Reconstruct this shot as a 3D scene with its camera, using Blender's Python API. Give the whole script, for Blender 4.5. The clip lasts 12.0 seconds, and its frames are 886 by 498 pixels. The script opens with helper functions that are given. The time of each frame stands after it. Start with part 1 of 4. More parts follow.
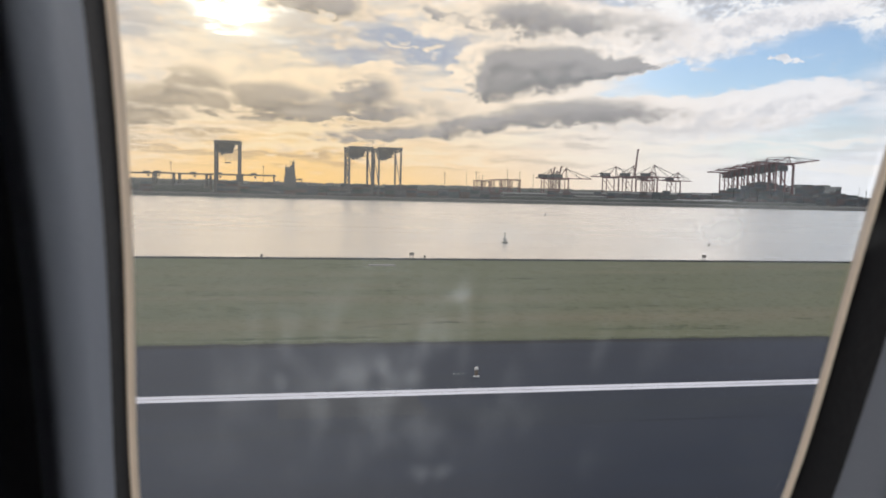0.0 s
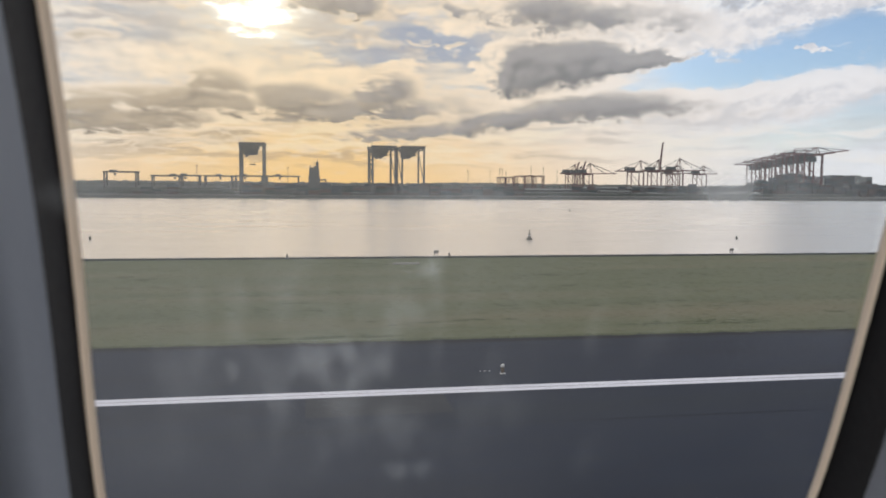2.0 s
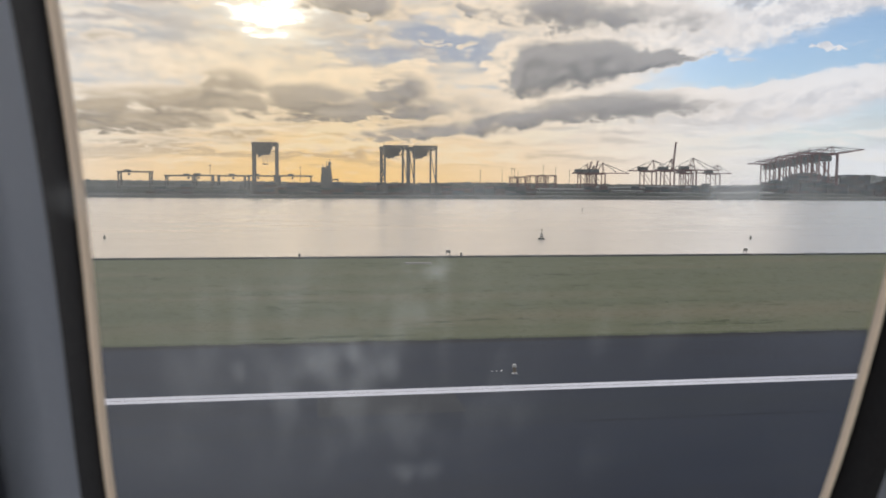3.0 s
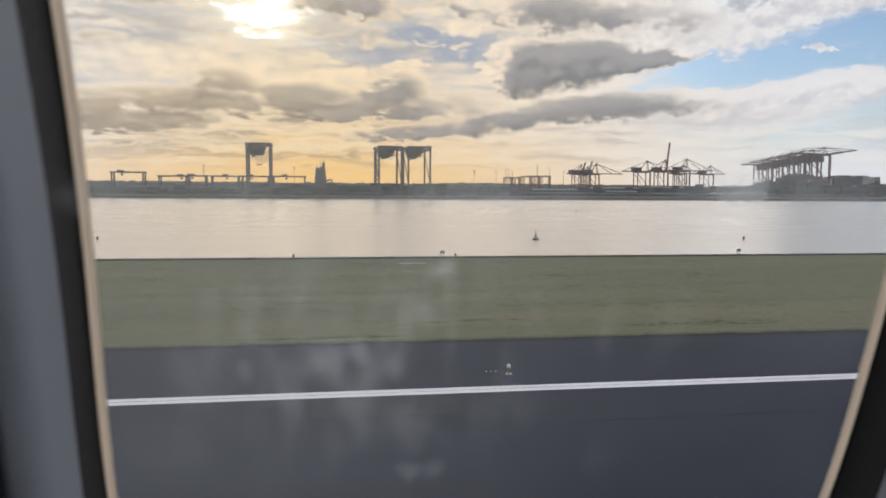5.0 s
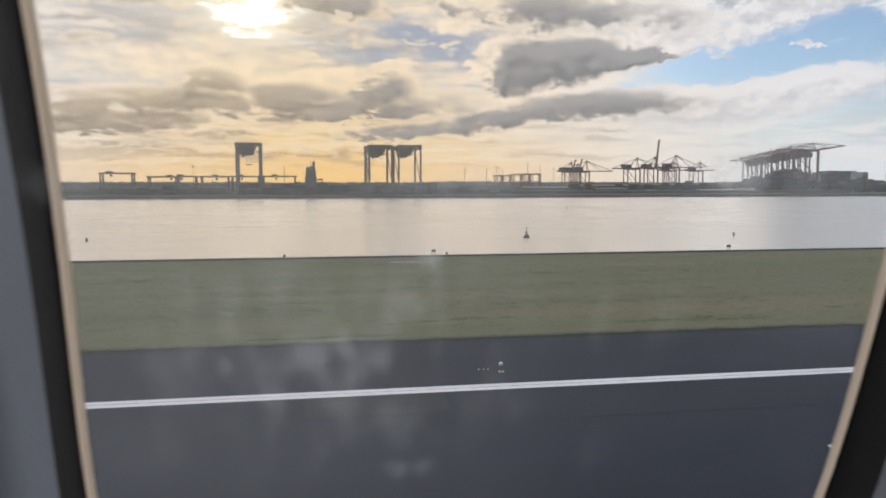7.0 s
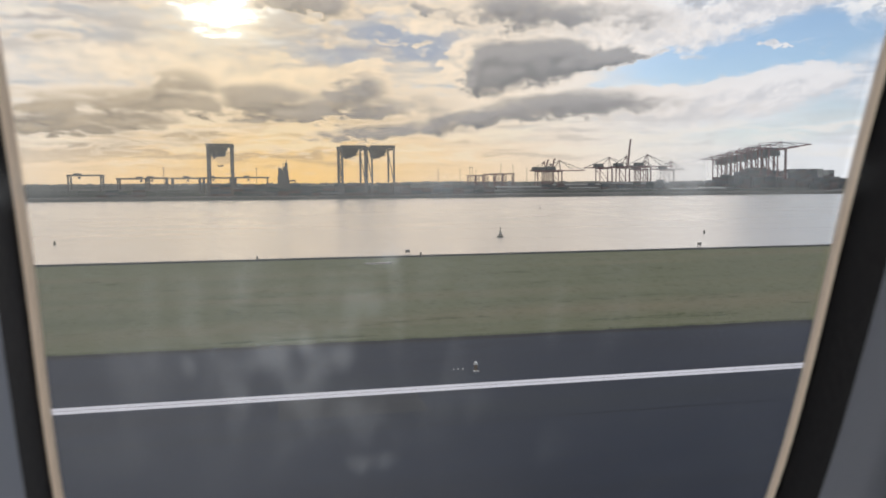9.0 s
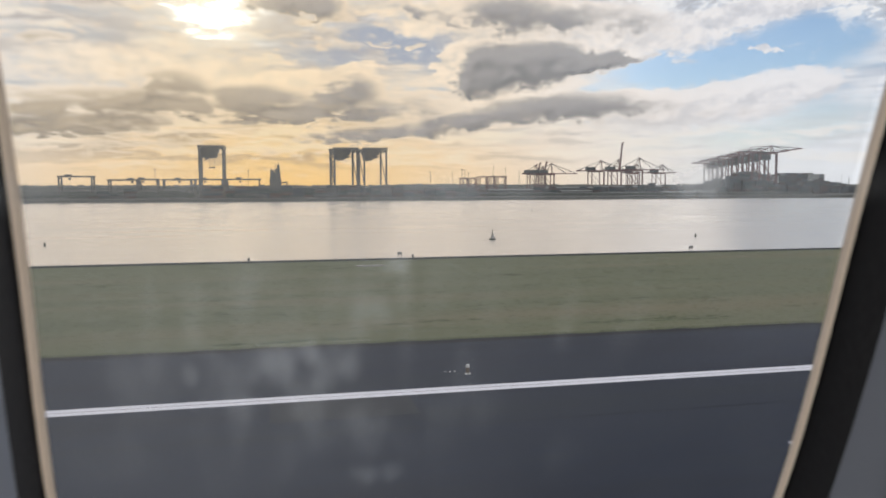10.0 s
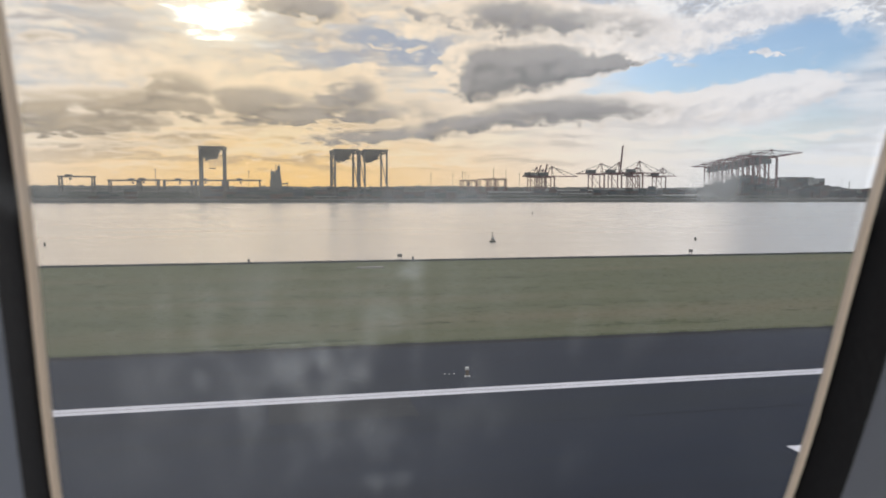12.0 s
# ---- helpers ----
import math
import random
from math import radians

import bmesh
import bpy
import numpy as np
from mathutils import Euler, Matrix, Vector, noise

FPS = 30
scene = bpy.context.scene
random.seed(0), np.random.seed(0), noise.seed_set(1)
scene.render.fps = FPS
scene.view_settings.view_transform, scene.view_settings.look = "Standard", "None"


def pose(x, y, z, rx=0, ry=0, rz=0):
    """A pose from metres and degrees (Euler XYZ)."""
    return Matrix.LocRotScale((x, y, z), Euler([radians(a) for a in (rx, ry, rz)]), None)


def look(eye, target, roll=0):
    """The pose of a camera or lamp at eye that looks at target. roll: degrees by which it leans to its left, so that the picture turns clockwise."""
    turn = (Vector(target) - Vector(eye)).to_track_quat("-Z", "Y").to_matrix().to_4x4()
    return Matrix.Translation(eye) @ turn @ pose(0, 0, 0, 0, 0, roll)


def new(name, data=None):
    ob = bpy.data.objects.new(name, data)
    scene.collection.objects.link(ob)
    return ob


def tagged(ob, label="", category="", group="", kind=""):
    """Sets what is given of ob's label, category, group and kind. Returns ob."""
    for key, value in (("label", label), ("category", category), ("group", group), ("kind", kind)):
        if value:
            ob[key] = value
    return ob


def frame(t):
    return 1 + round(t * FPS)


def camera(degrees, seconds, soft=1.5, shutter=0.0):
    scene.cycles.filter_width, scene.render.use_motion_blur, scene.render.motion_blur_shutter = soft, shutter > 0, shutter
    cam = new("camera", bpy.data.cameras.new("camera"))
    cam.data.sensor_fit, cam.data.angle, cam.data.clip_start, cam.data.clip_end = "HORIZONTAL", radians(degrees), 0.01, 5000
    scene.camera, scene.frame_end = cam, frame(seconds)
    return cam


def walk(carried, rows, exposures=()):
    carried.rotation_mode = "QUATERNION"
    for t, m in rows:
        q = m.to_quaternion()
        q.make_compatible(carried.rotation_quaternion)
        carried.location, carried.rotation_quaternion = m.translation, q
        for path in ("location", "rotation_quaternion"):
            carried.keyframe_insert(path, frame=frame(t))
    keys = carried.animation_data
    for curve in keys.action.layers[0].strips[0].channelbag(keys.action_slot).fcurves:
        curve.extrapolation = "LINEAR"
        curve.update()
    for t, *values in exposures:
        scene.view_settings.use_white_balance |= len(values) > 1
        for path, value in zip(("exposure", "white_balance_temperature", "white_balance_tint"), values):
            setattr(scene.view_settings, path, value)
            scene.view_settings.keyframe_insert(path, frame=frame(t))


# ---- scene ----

# ======== camera ========
cam = camera(60.0, 12.0, soft=1.8)
PATH = [
    (0.0, pose(-0.0885, -0.0039, 6.0147, 85.878, -1.397, -11.382)),
    (0.5, pose(-0.0750, 0.0069, 6.0083, 85.718, -0.936, -11.089)),
    (1.0, pose(-0.0666, 0.0120, 6.0042, 85.662, -0.467, -10.270)),
    (1.5, pose(-0.0676, 0.0141, 6.0057, 85.671, -0.385, -9.783)),
    (2.0, pose(-0.0685, 0.0190, 6.0051, 85.682, -0.353, -9.621)),
    (2.5, pose(-0.0675, 0.0198, 6.0044, 85.708, -0.450, -9.118)),
    (3.0, pose(-0.0671, 0.0188, 6.0057, 85.652, -0.342, -8.726)),
    (5.0, pose(-0.0702, 0.0194, 6.0052, 85.697, -0.350, -9.161)),
    (5.5, pose(-0.0707, 0.0178, 6.0059, 85.708, -0.217, -9.167)),
    (6.0, pose(-0.0698, 0.0215, 6.0033, 85.675, -0.043, -9.467)),
    (6.5, pose(-0.0687, 0.0235, 6.0021, 85.627, -0.075, -9.866)),
    (7.0, pose(-0.0679, 0.0267, 6.0020, 85.593, 0.130, -9.858)),
    (9.0, pose(-0.0648, 0.0196, 6.0023, 85.595, 0.498, -11.823)),
    (9.5, pose(-0.0667, 0.0220, 6.0035, 85.670, 0.407, -12.059)),
    (10.0, pose(-0.0682, 0.0260, 6.0029, 85.780, 0.279, -12.398)),
    (10.5, pose(-0.0676, 0.0262, 6.0037, 85.834, 0.219, -12.125)),
    (11.0, pose(-0.0689, 0.0281, 6.0027, 85.876, 0.111, -12.265)),
    (11.5, pose(-0.0693, 0.0284, 6.0041, 85.927, 0.001, -12.328)),
    (12.0, pose(-0.0714, 0.0281, 6.0039, 85.935, -0.049, -12.377)),
]
cam.data.dof.use_dof, cam.data.dof.focus_distance, cam.data.dof.aperture_fstop = True, 150.0, 15.0
walk(cam, PATH, [(0.0, 0.13), (0.5, 0.12), (1.0, 0.06), (2.0, 0.01), (6.0, -0.02), (9.0, 0.02), (12.0, 0.0)])

# ======== node expressions ========


class X:
    """A value in a node tree, with arithmetic."""

    def __init__(self, tree, socket):
        self.tree, self.socket = tree, socket

    def op(self, kind, *others, clamp=False):
        n = self.tree.nodes.new("ShaderNodeMath")
        n.operation, n.use_clamp = kind, clamp
        for i, v in enumerate((self, *others)):
            if isinstance(v, X):
                self.tree.links.new(v.socket, n.inputs[i])
            else:
                n.inputs[i].default_value = v
        return X(self.tree, n.outputs[0])

    def __add__(self, o):
        return self.op("ADD", o)

    def __sub__(self, o):
        return self.op("SUBTRACT", o)

    def __mul__(self, o):
        return self.op("MULTIPLY", o)

    def __truediv__(self, o):
        return self.op("DIVIDE", o)

    def ramp(self, a, b, kind="SMOOTHSTEP"):
        """0 at a, 1 at b, smooth between."""
        n = self.tree.nodes.new("ShaderNodeMapRange")
        n.interpolation_type = kind
        self.tree.links.new(self.socket, n.inputs[0])
        n.inputs[1].default_value, n.inputs[2].default_value = (a, b) if a < b else (b, a)
        n.inputs[3].default_value, n.inputs[4].default_value = (0, 1) if a < b else (1, 0)
        return X(self.tree, n.outputs[0])


def colour(tree, value):
    n = tree.nodes.new("ShaderNodeRGB")
    n.outputs[0].default_value = (*value, 1)
    return n.outputs[0]


def blend(tree, factor, a, b, kind="MIX"):
    """Colour a where the factor is 0, b where it is 1."""
    n = tree.nodes.new("ShaderNodeMix")
    n.data_type, n.blend_type = "RGBA", kind
    for socket, v in ((n.inputs[0], factor), (n.inputs[6], a), (n.inputs[7], b)):
        if isinstance(v, X):
            tree.links.new(v.socket, socket)
        elif isinstance(v, (int, float)):
            socket.default_value = v
        elif isinstance(v, tuple):
            socket.default_value = (*v, 1)
        else:
            tree.links.new(v, socket)
    return n.outputs[2]


def vec(tree, x, y, z=0.0):
    n = tree.nodes.new("ShaderNodeCombineXYZ")
    for i, v in enumerate((x, y, z)):
        if isinstance(v, X):
            tree.links.new(v.socket, n.inputs[i])
        else:
            n.inputs[i].default_value = v
    return n.outputs[0]


def fbm(tree, vector, scale, detail=6.0, rough=0.55, warp=0.0, lac=2.0):
    n = tree.nodes.new("ShaderNodeTexNoise")
    n.inputs["Scale"].default_value, n.inputs["Detail"].default_value = scale, detail
    n.inputs["Roughness"].default_value, n.inputs["Distortion"].default_value = rough, warp
    n.inputs["Lacunarity"].default_value = lac
    if vector is not None:
        tree.links.new(vector, n.inputs["Vector"])
    return X(tree, n.outputs["Fac"])


# ======== sky and sun ========
SUN_AZ, SUN_EL = -4.1, 12.2
world = bpy.data.worlds.new("evening_sky")
scene.world = world
world.use_nodes = True
wt = world.node_tree
wt.nodes.clear()
coord = wt.nodes.new("ShaderNodeTexCoord")
split = wt.nodes.new("ShaderNodeSeparateXYZ")
wt.links.new(coord.outputs["Generated"], split.inputs[0])
dx, dy, dz = (X(wt, split.outputs[i]) for i in range(3))
az = dx.op("ARCTAN2", dy) * (180 / math.pi)
el = dz.op("ARCSINE") * (180 / math.pi)
# cloud coordinates: one unit is ten degrees, flattened towards the horizon
# banks: azimuth, elevation, half width, half height, tilt, softness, strength
THICK = [(15.7, 8.85, 2.63, 1.83, 8, 0.5, 1.3), (18.8, 9.18, 3.84, 1.5, 5, 0.5, 1.35), (22.2, 9.16, 3.36, 0.78, 5, 0.5, 1.3),
         (24.3, 9.27, 2.91, 0.39, 3, 0.5, 1.2), (-6.7, 7.38, 2.38, 1.17, -4, 0.7, 1.0), (-8.8, 6.29, 4.51, 0.93, 3, 0.7, 1.0),
         (-4.6, 6.19, 13.15, 0.87, 0, 0.8, 0.95), (5.5, 5.97, 4.97, 0.81, 3, 0.8, 0.9), (-14.1, 5.77, 3.33, 0.56, 2, 0.7, 1.05),
         (-12.5, 4.7, 5.38, 0.72, 4, 0.7, 1.1), (-16.7, 4.58, 2.02, 0.59, 0, 0.7, 0.9), (-1.4, 6.59, 4.02, 1.12, 0, 0.65, 1.1),
         (1.4, 5.68, 5.31, 0.65, 2, 0.7, 1.15), (5.6, 7.14, 2.28, 1.46, 8, 0.7, 0.9), (10.1, 6.15, 3.54, 1.63, 0, 0.9, 0.55),
         (8.5, 4.34, 5.42, 0.58, 3, 0.7, 1.0), (13.9, 5.19, 5.38, 0.65, 6, 0.6, 1.0), (20.8, 6.04, 6.79, 0.96, 3, 0.6, 1.0),
         (25.9, 6.07, 3.45, 0.55, 0, 0.8, 0.65), (21.9, 4.33, 2.39, 0.28, 0, 0.8, 0.5), (1.9, 13.4, 3.24, 0.76, -6, 0.5, 1.3),
         (17.3, 12.71, 3.85, 1.22, -4, 0.7, 0.95), (21.5, 12.33, 2.77, 0.98, -6, 0.7, 0.85), (25.4, 12.06, 3.44, 0.97, -10, 0.8, 0.65),
         (11.6, 12.66, 3.09, 0.42, -22, 0.6, 0.75), (-14.8, 10.28, 2.41, 0.36, 2, 0.8, 0.45), (33.6, 5.56, 3.82, 0.45, 4, 0.8, 0.3),
         (-11.5, 3.35, 5.83, 0.31, 1, 0.8, 0.5), (3.5, 2.91, 5.37, 0.25, 0, 0.8, 0.3), (-6.4, 4.25, 1.16, 0.24, 0, 0.8, 0.6)]
PUFF = [(13.1, 9.36, 1.08, 0.72, 34, 0.5, 1.0), (27.6, 6.79, 2.63, 0.39, 2, 0.6, 0.8)]
WHITE = [(13.6, 9.27, 1.98, 1.43, 35, 0.35, 1.25), (20.7, 11.72, 11.8, 1.91, -5, 0.4, 1.0), (28.2, 6.3, 10.4, 1.04, 3, 0.3, 1.05),
         (35.0, 6.67, 4.75, 1.32, 8, 0.3, 1.1), (30.8, 5.36, 7.22, 0.84, 3, 0.6, 0.8), (18.4, 7.04, 4.87, 0.8, 10, 0.35, 1.0),
         (-9.9, 8.84, 9.56, 1.43, 0, 0.8, 0.7), (0.2, 7.98, 7.66, 0.87, 3, 0.5, 0.95), (5.6, 8.55, 2.48, 0.8, 14, 0.35, 1.0),
         (34.9, 9.58, 1.35, 0.18, -3, 0.5, 0.85), (33.6, 10.86, 1.1, 0.22, 12, 0.5, 0.7), (29.4, 8.98, 1.17, 0.45, 0, 0.8, 0.55),
         (0.2, 9.48, 2.02, 0.27, -2, 0.5, 0.75), (9.9, 10.4, 0.66, 0.16, 4, 0.5, 0.9), (7.8, 10.56, 1.16, 0.24, -14, 0.5, 0.7),
         (34.1, 11.99, 5.8, 0.92, 7, 0.5, 0.9)]
OPEN = [(31.1, 8.82, 6.81, 1.67, 5, 0.35, 1.0), (37.2, 9.57, 4.22, 2.18, 6, 0.4, 1.0), (23.2, 7.56, 5.1, 0.47, 4, 0.6, 0.5),
         (34.7, 3.72, 4.79, 0.75, 2, 0.8, 0.75), (38.3, 4.87, 2.88, 1.22, 3, 0.8, 0.7), (27.5, 3.04, 3.59, 0.47, 2, 0.8, 0.3)]
SLATE = [(8.9, 10.72, 4.35, 1.18, -14, 0.6, 1.0), (3.9, 9.8, 4.92, 0.95, -6, 0.8, 0.7), (12.2, 9.84, 2.9, 1.03, -8, 0.8, 0.8),
         (0.2, 10.5, 2.83, 0.7, 0, 0.8, 0.5), (-13.8, 10.43, 4.89, 0.62, 3, 0.8, 0.8), (-9.8, 12.19, 4.78, 0.44, 3, 0.8, 0.6),
         (-4.5, 9.67, 4.68, 0.35, -2, 0.8, 0.4)]


def banks(rows, wa, we):
    """The strongest of several cloud banks."""
    out = None
    for a0, e0, half_a, half_e, tilt, soft, k in rows:
        c, s = math.cos(radians(tilt)), math.sin(radians(tilt))
        u = ((wa - a0) * c + (we - e0) * s) / half_a
        v = ((we - e0) * c - (wa - a0) * s) / half_e
        d = (u * u + v * v).op("SQRT").ramp(1.0 + soft, 1.0 - soft) * k
        out = d if out is None else out.op("MAXIMUM", d)
    return out


class Clouds:
    """The cloud field at an azimuth and elevation."""

    def __init__(self, az, el):
        ca = az * 0.1
        lift = el.op("MAXIMUM", 0.6).op("POWER", 0.62) * 0.55
        self.puff = fbm(wt, vec(wt, ca * 0.9 - lift * 0.3, lift * 1.5, 0.0), 3.4, 6, 0.54, 0.2)
        self.curl = fbm(wt, vec(wt, ca + lift * 0.35, lift * 1.8, 3.1), 7.5, 4, 0.52, 0.08)
        self.crisp = fbm(wt, vec(wt, ca - lift * 0.2, lift * 2.0, 5.5), 18.0, 4, 0.52, 0.0)
        self.wisp = fbm(wt, vec(wt, ca * 0.7 - lift * 0.6, lift * 3.2, 7.7), 3.2, 4, 0.52, 0.3)
        self.billow = fbm(wt, vec(wt, ca, el * 0.14, 9.2), 6.5, 8, 0.65, 0.1)
        # heaped clouds away from the sun, flatter banks below it
        self.edge = self.curl + (self.billow - self.curl) * (az.ramp(4, 13) * 0.75 + 0.25)
        self.wa = az + (self.puff - 0.5) * 4.5 + (self.edge - 0.5) * 4.0
        self.we = el + (self.puff - 0.5) * 0.9 + (self.edge - 0.5) * 2.0 + (self.crisp - 0.5) * 0.3
        broken = az.ramp(14, 6) * 0.35 + 0.7
        self.grain = ((self.puff - 0.5) * 1.0 + (self.edge - 0.5) * 1.5 + (self.curl - 0.5) * 0.6) * broken
        self.bank = banks(THICK, self.wa, self.we)


near_sun = ((az - SUN_AZ) * (az - SUN_AZ) + (el - SUN_EL) * (el - SUN_EL) * 2.4).op("SQRT")
warm = az.op("ABSOLUTE").ramp(38, -2)
left = az.ramp(13, -10)
low = el.ramp(8.0, 0.5)
here = Clouds(az, el)
# the field a little nearer the light, for bright tops and dark bases
lit_from = Clouds(az + (az * -1.0 + SUN_AZ).op("MAXIMUM", -6.0) * 0.05, el + 0.75)
puff, curl, crisp, wisp = here.puff, here.curl, here.crisp, here.wisp
elsewhere = (puff * 0.6 + curl * 0.4).ramp(0.50, 0.66) * el.ramp(14.5, 20) * 0.55
thick = here.bank.op("MAXIMUM", elsewhere) + here.grain
lit = ((here.grain - lit_from.grain) * 0.8 + (here.billow - lit_from.billow) * 1.0 + here.bank - lit_from.bank).ramp(-0.50, 0.65)
# thin flat streaks low over the horizon and high beside the sun
bands = fbm(wt, vec(wt, az * 0.055 + el * 0.02, el * 0.55 + (puff - 0.5) * 0.8, 11.3), 2.6, 6, 0.54, 0.2)
ribbons = fbm(wt, vec(wt, az * 0.10 - el * 0.05, el * 0.42 + (curl - 0.5) * 0.5, 17.9), 2.4, 4, 0.54, 0.2)
# clear sky
nishita = wt.nodes.new("ShaderNodeTexSky")
nishita.sky_type, nishita.sun_disc = "NISHITA", False
nishita.sun_elevation, nishita.sun_rotation = radians(SUN_EL), radians(SUN_AZ)
nishita.air_density, nishita.dust_density, nishita.ozone_density = 1.0, 0.3, 3.0
clear = blend(wt, 1.0, nishita.outputs[0], (0.121, 0.116, 0.124), "MULTIPLY")
# high bright cloud, streaked, and the haze over the horizon
streak = (wisp * 0.6 + puff * 0.25 + curl * 0.15).ramp(0.34, 0.58)
sheet_col = blend(wt, streak, blend(wt, warm, (0.48, 0.53, 0.62), (0.42, 0.40, 0.38)), blend(wt, warm, (0.76, 0.78, 0.82), (0.87, 0.69, 0.475)))
haze_col = blend(wt, az.op("ABSOLUTE").ramp(40, -2), (0.84, 0.86, 0.90), (1.02, 0.63, 0.205))
open_sky = banks(OPEN, here.wa, here.we)
cover = ((curl * 0.5 + wisp * 0.5).ramp(0.30, 0.50) * 0.3 + 0.7) * (open_sky * -0.95 + 1.0)
cover = cover.op("MAXIMUM", left * 0.94)
sky = blend(wt, cover, clear, sheet_col)
sky = blend(wt, low * 0.88 * (open_sky * -0.35 + 1.0), sky, haze_col)
streak_low = el.ramp(1.2, 2.2) * el.ramp(6.5, 4.0)
sky = blend(wt, bands.ramp(0.51, 0.60) * streak_low * 0.8, sky, blend(wt, warm, (0.86, 0.83, 0.80), (0.95, 0.76, 0.47)))
sky = blend(wt, bands.ramp(0.50, 0.41) * streak_low * (warm * 0.6 + 0.25), sky, blend(wt, warm, (0.52, 0.50, 0.50), (0.50, 0.37, 0.22)))
streak_high = el.ramp(7.5, 9.5) * az.ramp(12, 6)
sky = blend(wt, ribbons.ramp(0.54, 0.42) * streak_high * 0.75, sky, (0.42, 0.365, 0.335))
sky = blend(wt, ribbons.ramp(0.52, 0.66) * streak_high * 0.4, sky, (0.94, 0.83, 0.64))
# slate-coloured gaps in the high cloud
sky = blend(wt, (banks(SLATE, here.wa, here.we) + (crisp - 0.5) * 0.2 + (curl - 0.5) * 0.7).ramp(0.15, 0.95), sky, blend(wt, left, (0.30, 0.35, 0.45), (0.40, 0.40, 0.42)))
# broken white and grey in the high cloud away from the sun
mottle = (here.billow * 0.65 + crisp * 0.35 - 0.5) * 2.2 + puff
patchy = el.ramp(9.6, 11.2) * az.ramp(8, 13) * (open_sky * -1.0 + 1.0)
sky = blend(wt, mottle.ramp(0.56, 0.36) * patchy * 0.75, sky, (0.44, 0.44, 0.47))
sky = blend(wt, mottle.ramp(0.54, 0.64) * patchy * 0.8, sky, (0.92, 0.90, 0.88))
# lower clouds: thin and bright at their edges, grey where thick
thin_col = blend(wt, warm, (0.86, 0.83, 0.83), (1.03, 0.79, 0.51))
soft_col = blend(wt, warm, (0.57, 0.57, 0.61), (0.68, 0.57, 0.41))
white = (banks(WHITE, here.wa, here.we) + (here.billow - 0.5) * 1.1 + (crisp - 0.5) * 0.15).ramp(0.20, 0.80)
crown = (banks(WHITE[2:6], here.wa, here.we) - banks(WHITE[2:6], lit_from.wa, lit_from.we) + (here.billow - lit_from.billow) * 2.6).ramp(-0.45, 0.50)
sky = blend(wt, white * 0.9, sky, blend(wt, (lit * 0.4 + crown * 0.6 + 0.25).op("MINIMUM", 1.0), soft_col, thin_col))
edge = thick.ramp(0.12, 0.42)
core_d = thick.ramp(0.16, 1.02) * (banks(PUFF, here.wa, here.we) * -0.85 + 1.0)
sky = blend(wt, edge * 0.8, sky, thin_col)
dark_col = blend(wt, left, (0.142, 0.142, 0.152), (0.25, 0.205, 0.155))
lit_col = blend(wt, left, (0.36, 0.34, 0.335), (0.53, 0.42, 0.29))
sky = blend(wt, core_d, sky, blend(wt, lit * 0.8, dark_col, lit_col))
sky = blend(wt, el.ramp(3.8, 0.0) * 0.6, sky, haze_col)
# the veiled sun's glow
glow = near_sun.ramp(14.0, 0.0) * near_sun.ramp(14.0, 0.0)
flat_sun = ((az - SUN_AZ) * (az - SUN_AZ) + (el - SUN_EL + (az - SUN_AZ) * 0.18) * (el - SUN_EL + (az - SUN_AZ) * 0.18) * 5.0).op("SQRT")
sun_core = (flat_sun + (wisp - 0.5) * 8.0 + (curl - 0.5) * 4.0 + (ribbons - 0.5) * 7.0).ramp(6.0, -0.8)
sky = blend(wt, glow * 0.24 * (core_d * -0.6 + 1.0), sky, (1.0, 0.87, 0.62))
sky = blend(wt, sun_core.op("POWER", 1.6) * (core_d * -0.9 + 1.0), sky, (1.6, 1.5, 1.26))
sky = blend(wt, sun_core.ramp(0.40, 1.0).op("POWER", 2.0) * (core_d * -0.9 + 1.0), sky, (7.5, 6.4, 4.6))
# unseen sky overhead, brightened most on the right to lighten the water
high = el.ramp(14.2, 24)
sky = blend(wt, high * 0.60, sky, blend(wt, az.ramp(16, 50) * az.ramp(140, 100), (0.84, 0.84, 0.86), (1.26, 1.29, 1.36)))
below = dz.ramp(-0.002, -0.02)
sky = blend(wt, below, sky, (0.16, 0.16, 0.16))
back = wt.nodes.new("ShaderNodeBackground")
back.inputs[1].default_value = 1.0
wt.links.new(sky, back.inputs[0])
wout = wt.nodes.new("ShaderNodeOutputWorld")
wt.links.new(back.outputs[0], wout.inputs[0])

sun = new("sun", bpy.data.lights.new("sun", "SUN"))
sun.data.energy, sun.data.angle, sun.data.color = 0.60, radians(74), (1.0, 0.82, 0.63)
a, e = radians(SUN_AZ), radians(SUN_EL)
sun.matrix_world = look((0, 0, 40), (-math.sin(a) * math.cos(e) * 40, -math.cos(a) * math.cos(e) * 40, 40 - math.sin(e) * 40))

# ======== materials ========


